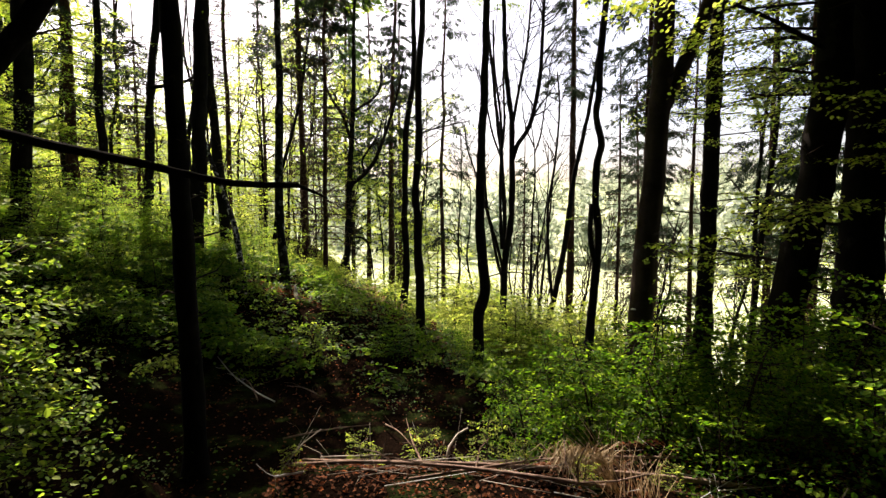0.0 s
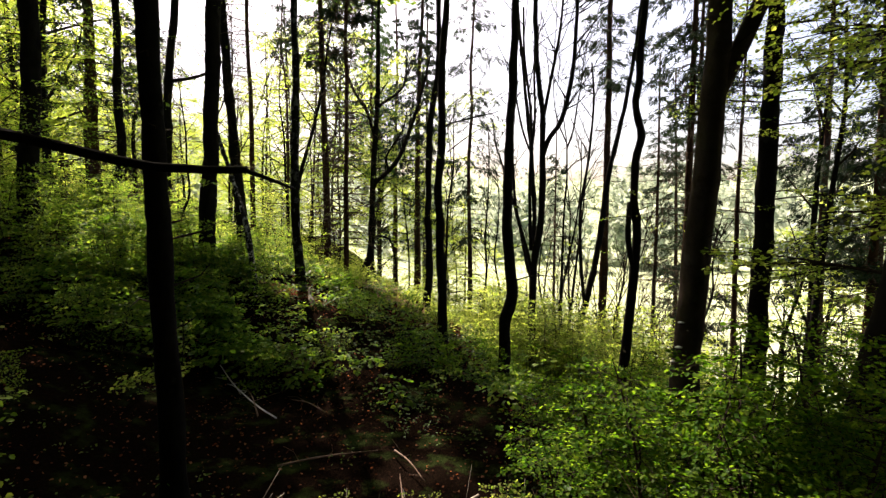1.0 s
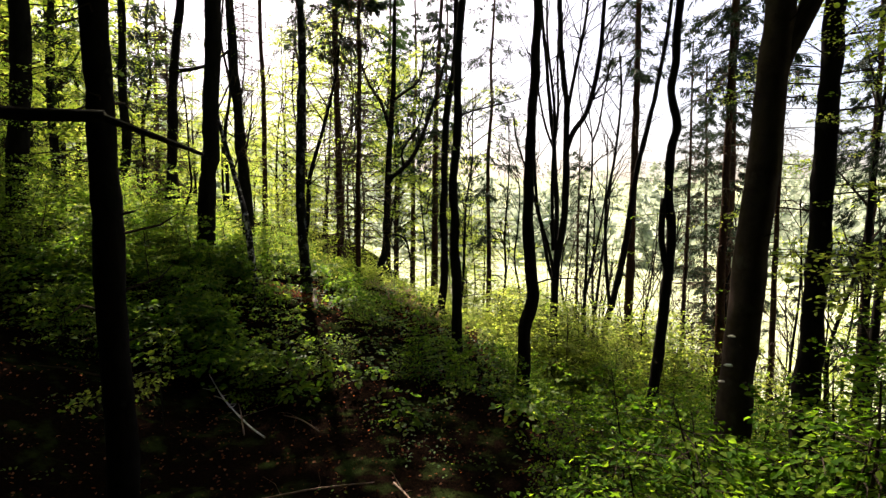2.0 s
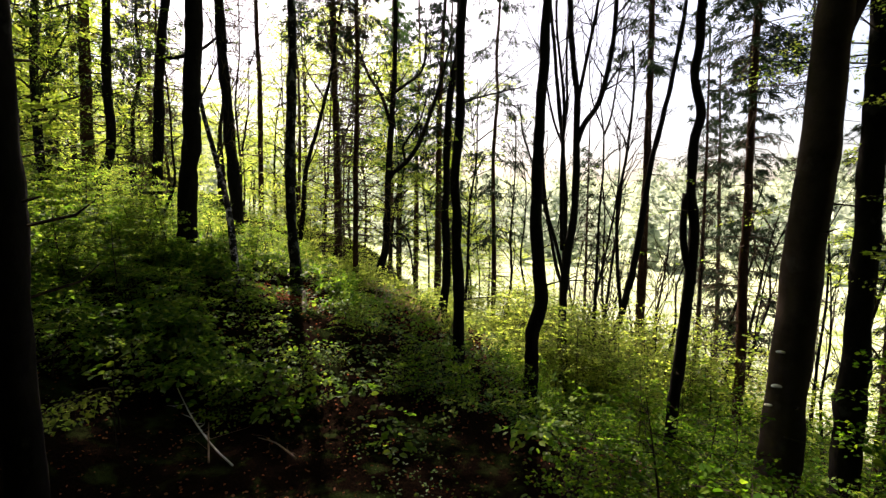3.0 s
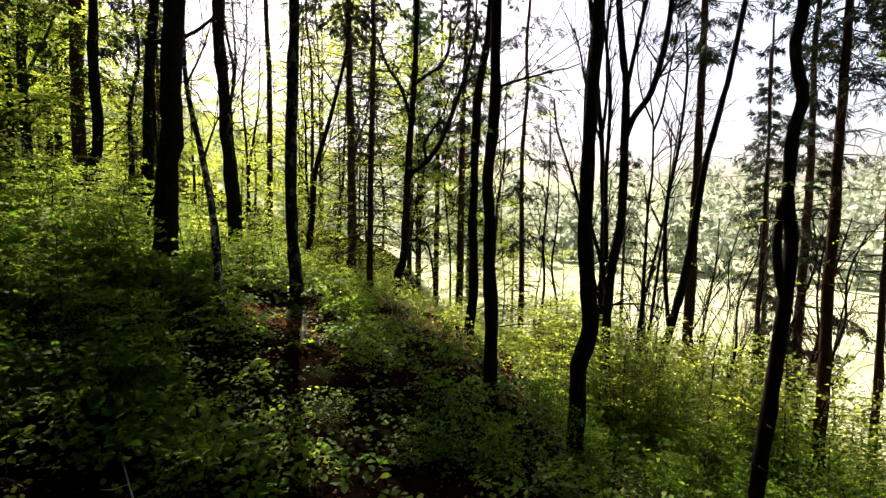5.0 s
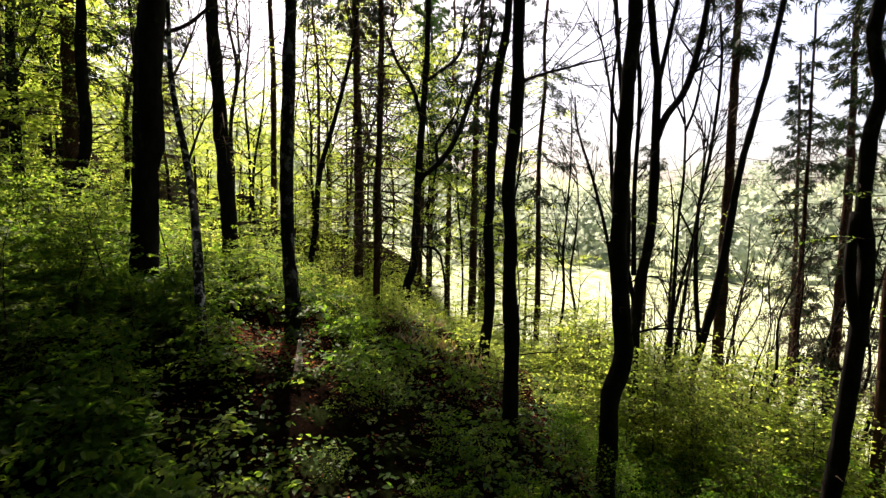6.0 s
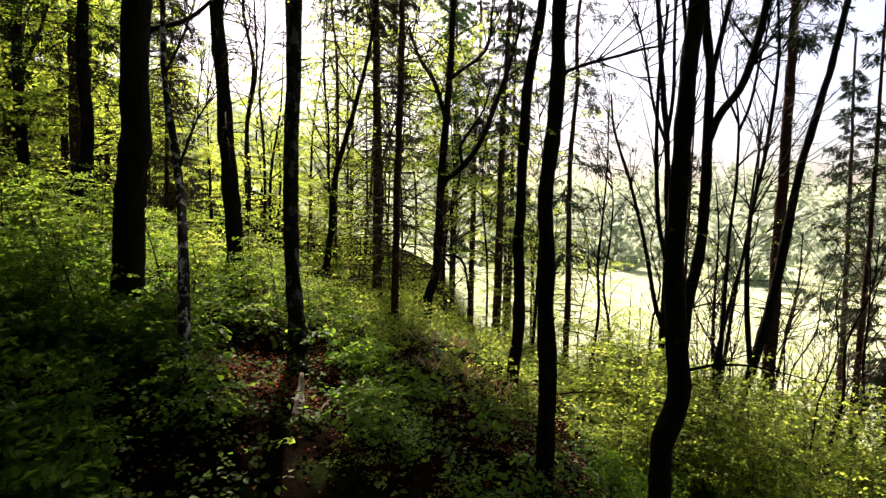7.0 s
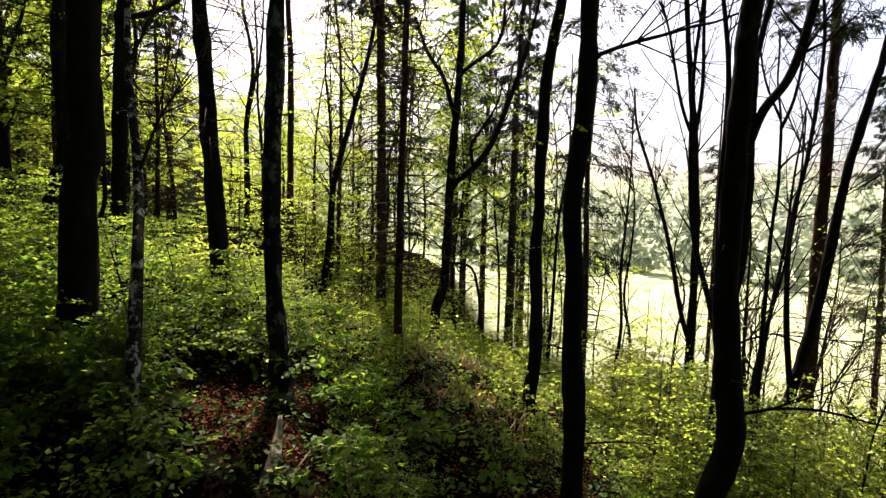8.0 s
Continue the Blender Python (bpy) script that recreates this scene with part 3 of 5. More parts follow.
limb(fork, at_y(22.3, (-3.93, 2.35), (-3.75, 2.7), (-3.32, 3.03), (-2.8, 3.72), (-2.31, 4.99), (-1.9, 6.3), (-1.6, 7.6)), 0.10, 0.035, BARK_BEECH, twigs=9, seed=1)
limb(fork, at_y(22.2, (-3.25, 3.1), (-3.35, 3.6), (-3.1, 4.05), (-2.68, 4.7), (-2.5, 5.4)), 0.05, 0.02, BARK_BEECH, twigs=5, seed=2)
limb(fork, at_y(22.4, (-3.82, 4.4), (-4.18, 5.5), (-4.68, 6.28), (-5.03, 7.2)), 0.075, 0.04, BARK_BEECH, twigs=7, seed=3)
limb(fork, at_y(22.3, (-3.72, 5.6), (-3.3, 5.9), (-2.85, 6.2), (-2.59, 6.63), (-2.54, 7.5)), 0.06, 0.03, BARK_BEECH, twigs=7, seed=4)
limb(fork, at_y(22.2, (-4.02, 0.6), (-3.87, 0.45), (-3.4, 0.42), (-3.15, 0.2), (-3.0, -0.49), (-2.92, -1.3)), 0.045, 0.025, BARK_BEECH, twigs=3, seed=5)
# trees of the right slope, thin and bare against the sky
tall, _ = beech(2.3, 18.37, [(2.15, -3.2), (2.10, -2.0), (2.13, -0.68), (2.22, 0.29), (2.36, 1.39), (2.37, 3.26), (2.34, 4.6), (2.17, 5.9), (2.09, 7.1)], 0.13, 20, "dark beech dividing into several upright stems", seed=17, top=15.2, wide=0.85, dense=True)
limb(tall, at_y(18.3, (2.34, 3.2), (2.55, 3.8), (2.95, 4.45), (3.25, 5.84), (3.34, 7.22), (3.4, 9)), 0.085, 0.05, BARK_BEECH, twigs=10, seed=6)
limb(tall, at_y(18.4, (2.17, -0.9), (1.9, 0.27), (1.52, 1.73), (1.39, 4.14), (1.5, 6.0)), 0.06, 0.025, BARK_BEECH, twigs=8, seed=7)
limb(tall, at_y(18.5, (2.36, 4.3), (2.6, 5.7), (2.87, 7.23), (3.0, 9)), 0.06, 0.03, BARK_BEECH, twigs=9, seed=8)
limb(tall, at_y(18.5, (2.05, 0.2), (1.98, 2.2), (2.0, 4.4), (1.75, 6.5), (1.7, 8)), 0.06, 0.03, BARK_BEECH, twigs=8, seed=9)
split, _ = beech(2.7, 23.5, [(2.75, -2.6), (2.74, -0.7), (2.71, 1.64), (2.55, 4.07), (2.4, 5.2), (2.15, 7.64)], 0.13, 18, "bare beech forking into a fan of thin stems", seed=18, top=15, wide=0.4)
limb(split, at_y(23.4, (2.7, -1.6), (2.42, -0.72), (2.06, 0.99), (1.54, 2.85), (1.07, 4.23), (0.93, 5.31)), 0.075, 0.025, BARK_BEECH, twigs=10, seed=10)
limb(split, at_y(23.5, (2.57, 3.8), (2.15, 4.98), (1.77, 6.78), (1.51, 7.68)), 0.05, 0.025, BARK_BEECH, twigs=8, seed=11)
limb(split, at_y(23.6, (2.56, 3.9), (2.69, 5.41), (2.63, 7.61), (2.8, 9.2)), 0.06, 0.03, BARK_BEECH, twigs=9, seed=12)
young, _ = beech(3.36, 20.0, [(3.3, -3.0), (3.36, 1.19), (3.44, 2.6), (3.41, 3.85), (3.3, 4.7), (3.28, 5.6)], 0.075, 9, "thin bare beech with a fan of fine twigs", seed=35, crown=False, sprouts=2)
limb(young, at_y(20.0, (3.42, 3.7), (3.62, 4.3), (3.76, 5.25), (3.87, 5.94), (3.95, 7.0)), 0.035, 0.012, BARK_BEECH, twigs=9, seed=41)
limb(young, at_y(20.0, (3.43, 2.9), (3.75, 3.25), (4.0, 3.35), (4.3, 3.7)), 0.025, 0.008, BARK_BEECH, twigs=6, seed=42)
limb(young, at_y(20.0, (3.4, 3.9), (3.1, 4.6), (2.95, 5.3), (2.9, 6.2)), 0.028, 0.010, BARK_BEECH, twigs=8, seed=43)
leaner, _ = beech(4.9, 21.33, [(3.75, -5.0), (4.0, -4.18), (4.49, -1.94), (4.83, -0.39), (5.06, 1.45), (5.22, 2.83), (5.54, 4.39), (5.8, 5.68), (6.1, 7.67)], 0.14, 18,
                  "dark leaning beech crossing a spruce trunk", seed=19, top=15.5, wide=0.4)
limb(leaner, at_y(21.3, (4.45, -2.2), (4.25, -0.4), (4.2, 1.6), (4.45, 3.4), (4.6, 5.5), (4.5, 7)), 0.07, 0.03, BARK_BEECH, twigs=9, seed=13)
spruce(5.62, 23.3, [(5.60, -5.0), (5.60, -3.03), (5.61, -0.69), (5.61, 1.45), (5.62, 2.98), (5.63, 5.04), (5.62, 7.71), (5.62, 9.44)], 0.2, 22, 13, 2.2, 75, 1, "tall straight reddish spruce with bare dead twigs", 2.5)
spruce(6.45, 16.92, [(6.46, -3.36), (6.46, -1.88), (6.42, -0.11), (6.44, 1.05), (6.44, 3.4), (6.46, 5.32), (6.46, 7.26)], 0.14, 19, 10.5, 2.0, 60, 2, "straight spruce with reddish bark and dead twigs", 3.0)
spruce(-5.53, 21.21, [(-5.47, -1.02), (-5.53, 2.74), (-5.59, 5.62), (-5.63, 6.57)], 0.15, 20, 8.8, 2.2, 230, 3, density=1.2)
spruce(-4.03, 18.1, [(-4.08, -0.63), (-4.0, 2.59), (-3.96, 4.98), (-3.95, 5.81)], 0.085, 17, 8.6, 1.7, 220, 4, "thin reddish spruce trunk with many dead twigs", density=1.2)
spruce(-9.27, 23.14, [(-9.29, 0.21), (-9.24, 2.96), (-9.25, 6.52)], 0.11, 21, 15.5, 1.4, 60, 5, "thin sunlit spruce trunk with dead twigs")
spruce(0.0, 26.8, [(0.02, -1.6), (-0.09, 3.24), (-0.04, 4.88)], 0.12, 19, 4.5, 2.8, 70, 6, "thin straight reddish spruce trunk with sparse sagging boughs", density=0.55)
spruce(12.6, 34.4, [(12.77, -4.16), (12.54, 4.04), (12.44, 6.66)], 0.16, 20, 8, 2.2, 60, 7)

# a leaning birch and thin poles between the larger trunks
birch = thing("birch_tree", (-4.35, 11.62, ground(-4.35, 11.62)), "leaning pale birch stem with dark patches", "tree")
g = Geo()
c = curve([(-4.25, 11.5, -0.9), (-4.38, 11.65, -0.3), (-4.52, 11.82, 0.4), (-4.83, 12.22, 1.29), (-5.39, 12.86, 2.22), (-6.05, 13.45, 3.6), (-6.35, 13.8, 5.2)], 0.2)
g.tube(c, np.linspace(0.075, 0.03, len(c)), 10, 0.12)
part("trunk", g, BARK_BIRCH, birch, smooth=True)
limb(birch, [(-5.39, 12.86, 2.22), (-5.2, 13.0, 2.9), (-4.95, 13.2, 3.4)], 0.022, 0.006, TWIG, twigs=5, seed=21)
limb(birch, [(-6.05, 13.45, 3.6), (-5.8, 13.6, 4.3), (-5.65, 13.8, 5.2)], 0.022, 0.006, TWIG, twigs=5, seed=22)


def pole(x, y, lean, r, height, seed, twigs=10, leafy=0, label="thin bare young beech stem among larger trunks"):
    """A young stem with fine upright twigs, bare or in thin leaf."""
    global rng
    rng = np.random.default_rng(300 + seed)
    z0 = ground(x, y)
    tree = thing("young_beech", (x, y, z0), label, "tree", "thin young beeches")
    ctrl = [(x - lean * 0.02, y, z0 - 0.2)]
    for k in range(1, 7):
        h = height * k / 6
        ctrl.append((x + lean * h + rng.normal(0, 0.09), y + rng.normal(0, 0.08), z0 + h))
    c = curve(ctrl, 0.25)
    g = Geo()
    g.tube(c, r * np.linspace(1.1, 0.25, len(c)), 8, 0.12)
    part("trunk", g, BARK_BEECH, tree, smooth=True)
    wood, leaf = Geo(), Geo()
    for k in range(twigs):
        i = int((0.3 + 0.68 * rng.random()) * (len(c) - 1))
        az, ln = rng.random() * 6.28, 0.6 + 1.5 * rng.random()
        d = np.array([math.cos(az) * 0.55, math.sin(az) * 0.55, 0.8])
        p1, p2 = c[i] + d * ln * 0.5 + rng.normal(0, 0.06, 3), c[i] + d * ln + (0, 0, 0.15) + rng.normal(0, 0.1, 3)
        wood.tube([c[i], p1, p2], [r * 0.3, r * 0.2, 0.004], 4, cap=False)
        for j in range(3):
            q = p1 + (p2 - p1) * rng.random()
            wood.tube([q, q + d * 0.4 + rng.normal(0, 0.15, 3)], [0.006, 0.003], 3, cap=False)
            if leafy:
                spray(None, leaf, q, az + rng.normal(0, 0.6), rng.normal(0, 0.15), 0.9, leafy, 0.09, 0.5)
    twigwork = part("twigwork", wood, TWIG, tree, kind="stuff")
    if leafy:
        part("foliage", leaf, LEAF_BRIGHT, twigwork, "sparse bright green leaves", kind="stuff")
    return tree


pole(-6.3, 19.1, 0.2, 0.085, 9, 1, 10, 5)
pole(3.4, 20.5, 0.06, 0.06, 9, 2, 14)
pole(3.9, 22.4, 0.10, 0.07, 10, 3, 14)
pole(4.6, 24.5, -0.04, 0.07, 9, 4, 14)
pole(5.0, 19.5, 0.16, 0.05, 7, 5, 10)
pole(6.6, 19.0, 0.25, 0.045, 6.5, 6, 12)
pole(7.6, 20.5, 0.22, 0.07, 8, 7, 12)
pole(8.6, 23.0, 0.18, 0.08, 9, 8, 12)
pole(1.6, 25.5, -0.05, 0.06, 9, 9, 12)
pole(0.5, 21.5, 0.03, 0.05, 8, 10, 12)
pole(-1.2, 24.5, 0.05, 0.06, 10, 11, 10, 6)
pole(-7.0, 25.0, 0.12, 0.06, 10, 13, 12, 14)
pole(-8.0, 27.0, 0.05, 0.07, 11, 14, 12, 14)
pole(-11.4, 24.0, 0.02, 0.09, 12, 15, 8, 4)
pole(-11.9, 25.0, 0.03, 0.06, 12, 16, 8, 4)
pole(-7.2, 14.0, 0.01, 0.035, 4.5, 17, 4)
pole(-12.5, 20.0, 0.06, 0.08, 10, 18, 10, 12)
pole(9.5, 18.0, 0.15, 0.09, 9, 19, 10, 8)
pole(8.2, 14.5, 0.05, 0.12, 11, 20, 10, 8)
pole(7.0, 12.0, 0.03, 0.10, 11, 21, 10, 10)
pole(7.6, 10.0, 0.05, 0.13, 12, 22, 10, 12)
pole(6.3, 7.6, 0.04, 0.11, 11, 23, 10, 12)
pole(9.8, 26.0, 0.08, 0.10, 10, 24, 12)
pole(2.9, 27.0, 0.02, 0.06, 8, 25, 12)
pole(6.9, 26.5, 0.06, 0.07, 9, 26, 12)

pole(-9.6, 22.0, 0.02, 0.05, 10, 29, 26, 2)
pole(-7.6, 22.5, -0.02, 0.05, 10, 30, 26, 3)
pole(-6.6, 27.0, 0.03, 0.05, 11, 31, 26, 4)

# bare thin growth of the right slope
wild = random.Random(12)
for k in range(34):
    x, y = wild.uniform(3.0, 14.0), wild.uniform(16.5, 33)
    pole(x, y, wild.gauss(0.08, 0.1), wild.uniform(0.02, 0.06), wild.uniform(4, 9), 40 + k, 16, 3 if k % 3 == 0 else 0, "thin bare young beech on the falling slope")

pole(4.55, 19.0, 0.14, 0.028, 6.5, 90, 14, 0, "thin bare leaning sapling on the falling slope")

# big dark spruces behind
spruce(10.6, 26.5, [(10.6, -4), (10.65, 2), (10.6, 6)], 0.22, 21, 4.5, 2.4, 220, 11, "large dark spruce with drooping boughs", 0.8, 1.3)
spruce(13.5, 22.0, [(13.5, -4), (13.5, 2), (13.5, 6)], 0.2, 19, 3.5, 2.5, 40, 12, "large dark spruce with drooping boughs", 1.0, 1.2)
spruce(-2.9, 30.0, [(-2.9, 0), (-2.9, 3), (-2.9, 6)], 0.2, 20, 8.5, 2.2, 40, 13, "dark green spruce behind the forked beech", 1.0, 1.2)
spruce(-5.3, 38.0, [(-5.3, -1), (-5.3, 3), (-5.3, 6)], 0.2, 21, 5.5, 3.2, 30, 27, "dark green spruce behind the forked beech", 1.0, 1.1)
spruce(-3.2, 40.0, [(-3.2, -1), (-3.2, 3), (-3.2, 6)], 0.2, 22, 5.5, 3.2, 30, 28, "dark green spruce behind the forked beech", 1.0, 1.1)
spruce(-12.8, 18.5, [(-12.8, 2), (-12.8, 4), (-12.8, 7)], 0.2, 19, 4.0, 2.4, 40, 14, "dark spruce on the upper slope", 1.0, 1.2)
spruce(-20.5, 23.0, [(-20.5, 3), (-20.5, 5), (-20.5, 8)], 0.22, 20, 3.0, 2.6, 40, 15, "dark spruce on the upper slope", 1.0, 1.2)
spruce(7.4, 22.5, [(7.4, -4), (7.45, 2), (7.4, 6)], 0.10, 14, 9.5, 1.3, 120, 18, "thin dying spruce full of dead twigs", 0.6, 0.5)
spruce(9.2, 19.6, [(9.2, -4), (9.15, 2), (9.2, 6)], 0.12, 15, 12.5, 1.4, 110, 19, "thin spruce full of dead twigs", 0.6, 0.5)
spruce(4.2, 27.5, [(4.2, -4), (4.2, 2), (4.2, 6)], 0.09, 12, 7.0, 1.3, 90, 20, "thin dying spruce full of dead twigs", 0.6, 0.4)
spruce(-14.8, 24.5, [(-14.8, 3.5), (-14.8, 5.5), (-14.8, 7)], 0.12, 10, 1.2, 1.9, 60, 21, "ragged dark young spruce on the upper slope", 0.5, 1.0)
spruce(-18.5, 29.0, [(-18.5, 3.5), (-18.5, 5.5), (-18.5, 7)], 0.12, 10, 1.2, 1.9, 60, 22, "ragged dark young spruce on the upper slope", 0.5, 1.0)
spruce(9.3, 13.6, [(9.3, -2), (9.35, 2), (9.3, 6)], 0.13, 15, 7.0, 1.9, 90, 23, "dark spruce of the lower wood", 0.6, 1.2)
spruce(11.8, 16.8, [(11.8, -2), (11.8, 2), (11.8, 6)], 0.16, 17, 7.0, 2.3, 90, 24, "dark spruce of the lower wood", 0.6, 1.4)
spruce(-11.4, 20.0, [(-11.4, 2), (-11.35, 4), (-11.4, 7)], 0.07, 8.0, 5.5, 1.3, 190, 25, "small dying spruce full of feathery dead twigs", 0.6, 0.5)
spruce(-8.2, 24.5, [(-8.2, 2), (-8.15, 4), (-8.2, 7)], 0.08, 12.0, 9.0, 1.2, 150, 26, "thin dying spruce full of dead twigs", 1.5, 0.4)
# spruces whose lighter needle colour stands in for side light
for k, (x, y, h, low) in enumerate([(-5.9, 32.5, 19, 8.0), (-6.4, 38.0, 22, 10.0)]):
    spruce(x, y, [(x, 0), (x + 0.05, 3), (x, 6)], 0.15, h, low, 2.9, 60, 50 + k, "green spruce with layered boughs behind the forked beech, light painted into its needles", 1.0, 1.0, NEEDLE_LIT)


# ---------------------------------------------------------------- leafy trees of the wood behind, to the sides and at the back
def leafy_tree(x, y, scale, seed, low, dark=False, airy=False):
    z0 = ground(x, y)
    tree = thing("light_blocking_conifer", (x, y, z0), "unseen dark conifer added to block light", "tree", "conifers of the wood") if dark else \
        thing("leafy_beech", (x, y, z0), "young beech in full bright green leaf", "tree", "leafy beeches of the wood")
    g, h = Geo(), 13 * scale
    r = np.random.default_rng(seed)
    c = curve([(x, y, z0 - 0.3), (x + r.normal(0, 0.15), y, z0 + h * 0.3), (x + r.normal(0, 0.3), y, z0 + h * 0.65), (x + r.normal(0, 0.4), y, z0 + h)], 0.8)
    g.tube(c, np.linspace(0.06 if airy else 0.13, 0.02, len(c)) * scale, 8, 0.1)
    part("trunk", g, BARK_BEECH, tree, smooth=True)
    wm, lm = DARK[seed % 2] if dark else AIRY[seed % 2] if airy else LEAFY[seed % 3]
    m = Matrix.Translation((0, 0, low)) @ Matrix.Rotation(seed * 2.1, 4, "Z") @ Matrix.Scale(scale, 4)
    share("crown_branchwork", wm, tree, m)
    share("crown", lm, tree, m)


spots = random.Random(5)
placed = []
for k in range(700):
    if len(placed) >= 70:
        break
    x, y = spots.uniform(-34, -2.5), spots.uniform(17, 46)
    if y < 25 and x > -11.5 or x > -4.5 and y < 29 or any(math.hypot(x - a, y - b) < 2.4 for a, b in placed):
        continue
    if math.atan2(-x, y) < radians(22) and y < 45:
        continue
    placed.append((x, y))
    gap = radians(23) < math.atan2(-0.3 - x, y - 4) < radians(40)
    leafy_tree(x, y, spots.uniform(0.42, 0.62) if gap else spots.uniform(0.45, 0.7) if x > -12 and y < 40 else spots.uniform(0.9, 1.4), k, spots.uniform(0.3, 1.6))
for k, (x, y, s, low) in enumerate([(-9.6, 29.0, 1.0, 1.5), (-7.2, 29.5, 1.1, 2.0), (-4.8, 28.4, 0.75, 0.6), (-2.2, 32.5, 0.7, 0.3), (-11.8, 31.5, 0.9, 0.6), (-8.0, 34.5, 1.2, 3.0), (-5.8, 34.0, 1.2, 3.0), (-5.4, 30.5, 1.0, 5.0), (-3.3, 29.5, 0.9, 5.0), (-1.6, 37.0, 1.2, 4.0), (-6.8, 26.6, 0.8, 5.0), (0.9, 34.0, 0.75, 0.4), (-1.0, 31.0, 0.65, 0.4), (2.6, 36.5, 0.7, 0.3)]):
    leafy_tree(x, y, s, 540 + k, low, airy=True)
leafy_tree(-6.2, 37.0, 1.1, 530, 4.5, airy=True)
leafy_tree(-10.5, 38.0, 1.2, 531, 4.0, airy=True)
leafy_tree(-13.2, 38.5, 1.2, 532, 3.0)
for k, (x, y, s) in enumerate([(-14, 13, 0.8), (-12.5, 9, 0.8), (-15, 6, 0.9), (13, 14, 0.8), (12, 9, 0.8), (10.5, 5.5, 0.8), (9.0, 8.8, 0.7), (10.8, 11.6, 0.75), (15, 19, 0.8), (17, 27, 0.9), (9.5, 12.0, 0.6), (-11.5, 13.5, 0.55), (-1.5, 36, 0.7), (4, 40, 0.6),
                               (8, 38, 0.5), (14, 40, 0.6), (-7.6, 25.6, 0.55), (-10.3, 27.0, 0.6), (20, 33, 0.8), (-0.5, 44, 0.8)]):
    leafy_tree(x, y, s, 500 + k, 0.4)


# unseen ring of dark conifers behind the start, added to keep light off the trunks
for k in range(26):
    a, d = radians(75 + 210 * k / 25), 11 + 6 * ((k * 7) % 5) / 4
    leafy_tree(-math.sin(a) * d, math.cos(a) * d, 0.9 + 0.1 * (k % 3), 700 + k, 0.0, True)


# unseen low conifers added to block sky light from the right
for k, (x, y) in enumerate([(6.2, 3.4), (5.2, 1.2), (7.2, 5.2), (4.4, -0.6)]):
    leafy_tree(x, y, 0.5, 760 + k, 0.0, True)


# unseen conifers added behind and beside the way, whose crowns shade the hollow
def shade_tree(x, y, seed):
    beech(x, y, [(x, 0.8), (x + 0.1, 3.0), (x, 5.0)], 0.17, 17, "unseen tall dark conifer added to shade the hollow", seed=seed, top=6.0, wide=1.25, dark=True, sprouts=0, name="light_blocking_conifer")


for k, (x, y) in enumerate([(-6.5, 0.5), (-10.5, 4.5), (-4.5, -3), (0.5, -4.5), (4.8, -2), (6.5, 2), (-9, -2), (8.5, 6), (2.5, -9), (-3, -9), (-7, -8), (8, -7), (-12, 3), (11, 0), (-13, -6), (1.5, -14), (-8, -14), (9, -13), (-3.4, -0.4), (3.4, 0.2), (0.9, -2.2)]):
    shade_tree(x, y, 40 + k)

# ---------------------------------------------------------------- the branch that hangs across at the start
near_tree = thing("beech_tree", (-3.05, 2.7, ground(-3.05, 2.7)), "beech beside the path with a long bare side branch", "tree")
line, z0 = stem_line(-3.05, 2.7, [(-3.05, 0.5), (-3.0, 1.6), (-3.05, 3.0), (-3.1, 5)], 14, 77)
trunk_part(near_tree, line, z0, 0.16, BARK_BEECH, 14)
limb(near_tree, [(-3.0, 2.75, 2.0), (-2.75, 2.9, 2.0), (-2.47, 3.0, 1.94), (-2.16, 3.0, 1.865), (-1.7, 3.04, 1.77), (-1.22, 3.08, 1.665), (-0.86, 3.19, 1.66)], 0.034, 0.017, BARK_BEECH)
limb(near_tree, [(-1.0, 3.14, 1.66), (-0.86, 3.19, 1.655), (-0.8, 3.35, 1.62), (-0.76, 3.5, 1.59)], 0.014, 0.006, BARK_BEECH)
limb(near_tree, [(-3.0, 2.75, 1.7), (-2.6, 2.8, 2.0), (-2.3, 2.82, 2.32), (-2.08, 2.85, 2.62), (-1.9, 2.9, 3.2)], 0.075, 0.04, BARK_BEECH)
wm, lm = CANOPY[1]
m = Matrix.Translation((0, 0, 9.0)) @ Matrix.Rotation(2.0, 4, "Z")
share("crown_branchwork", wm, near_tree, m)
share("crown", lm, near_tree, m)


# ---------------------------------------------------------------- saplings
def sapling_meshes(seed, height, twigs, per, size, fine):
    """Stem and leaves of a young beech, standing at the origin."""
    global rng
    rng = np.random.default_rng(seed)
    stem, wood, leaf = Geo(), Geo(), Geo()
    bend = rng.normal(0, 0.08, 2)
    c = curve([(0, 0, -0.12), (bend[0] * 0.4, bend[1] * 0.4, height * 0.4), (bend[0], bend[1], height * 0.75), (bend[0] * 1.8, bend[1] * 1.4, height)], 0.12)
    stem.tube(c, np.linspace(0.010 + 0.004 * height, 0.003, len(c)), 5)
    for k in range(twigs):
        f = 0.18 + 0.8 * (k + rng.random()) / twigs
        p = c[int(f * (len(c) - 1))]
        ln = height * (0.30 + 0.25 * rng.random()) * (1.15 - 0.65 * f) + 0.12
        spray(wood, leaf, p, k * 2.4 + rng.normal(0, 0.4), rng.normal(0.22, 0.2), ln, per, size, 0.5, fine, 0.004)
    return stem.mesh("stem", TWIG), wood.mesh("twigwork", TWIG), leaf.mesh("foliage", LEAF), leaf.mesh("foliage", LEAF_BRIGHT), height, leaf.mesh("foliage", LEAF_LUSH)


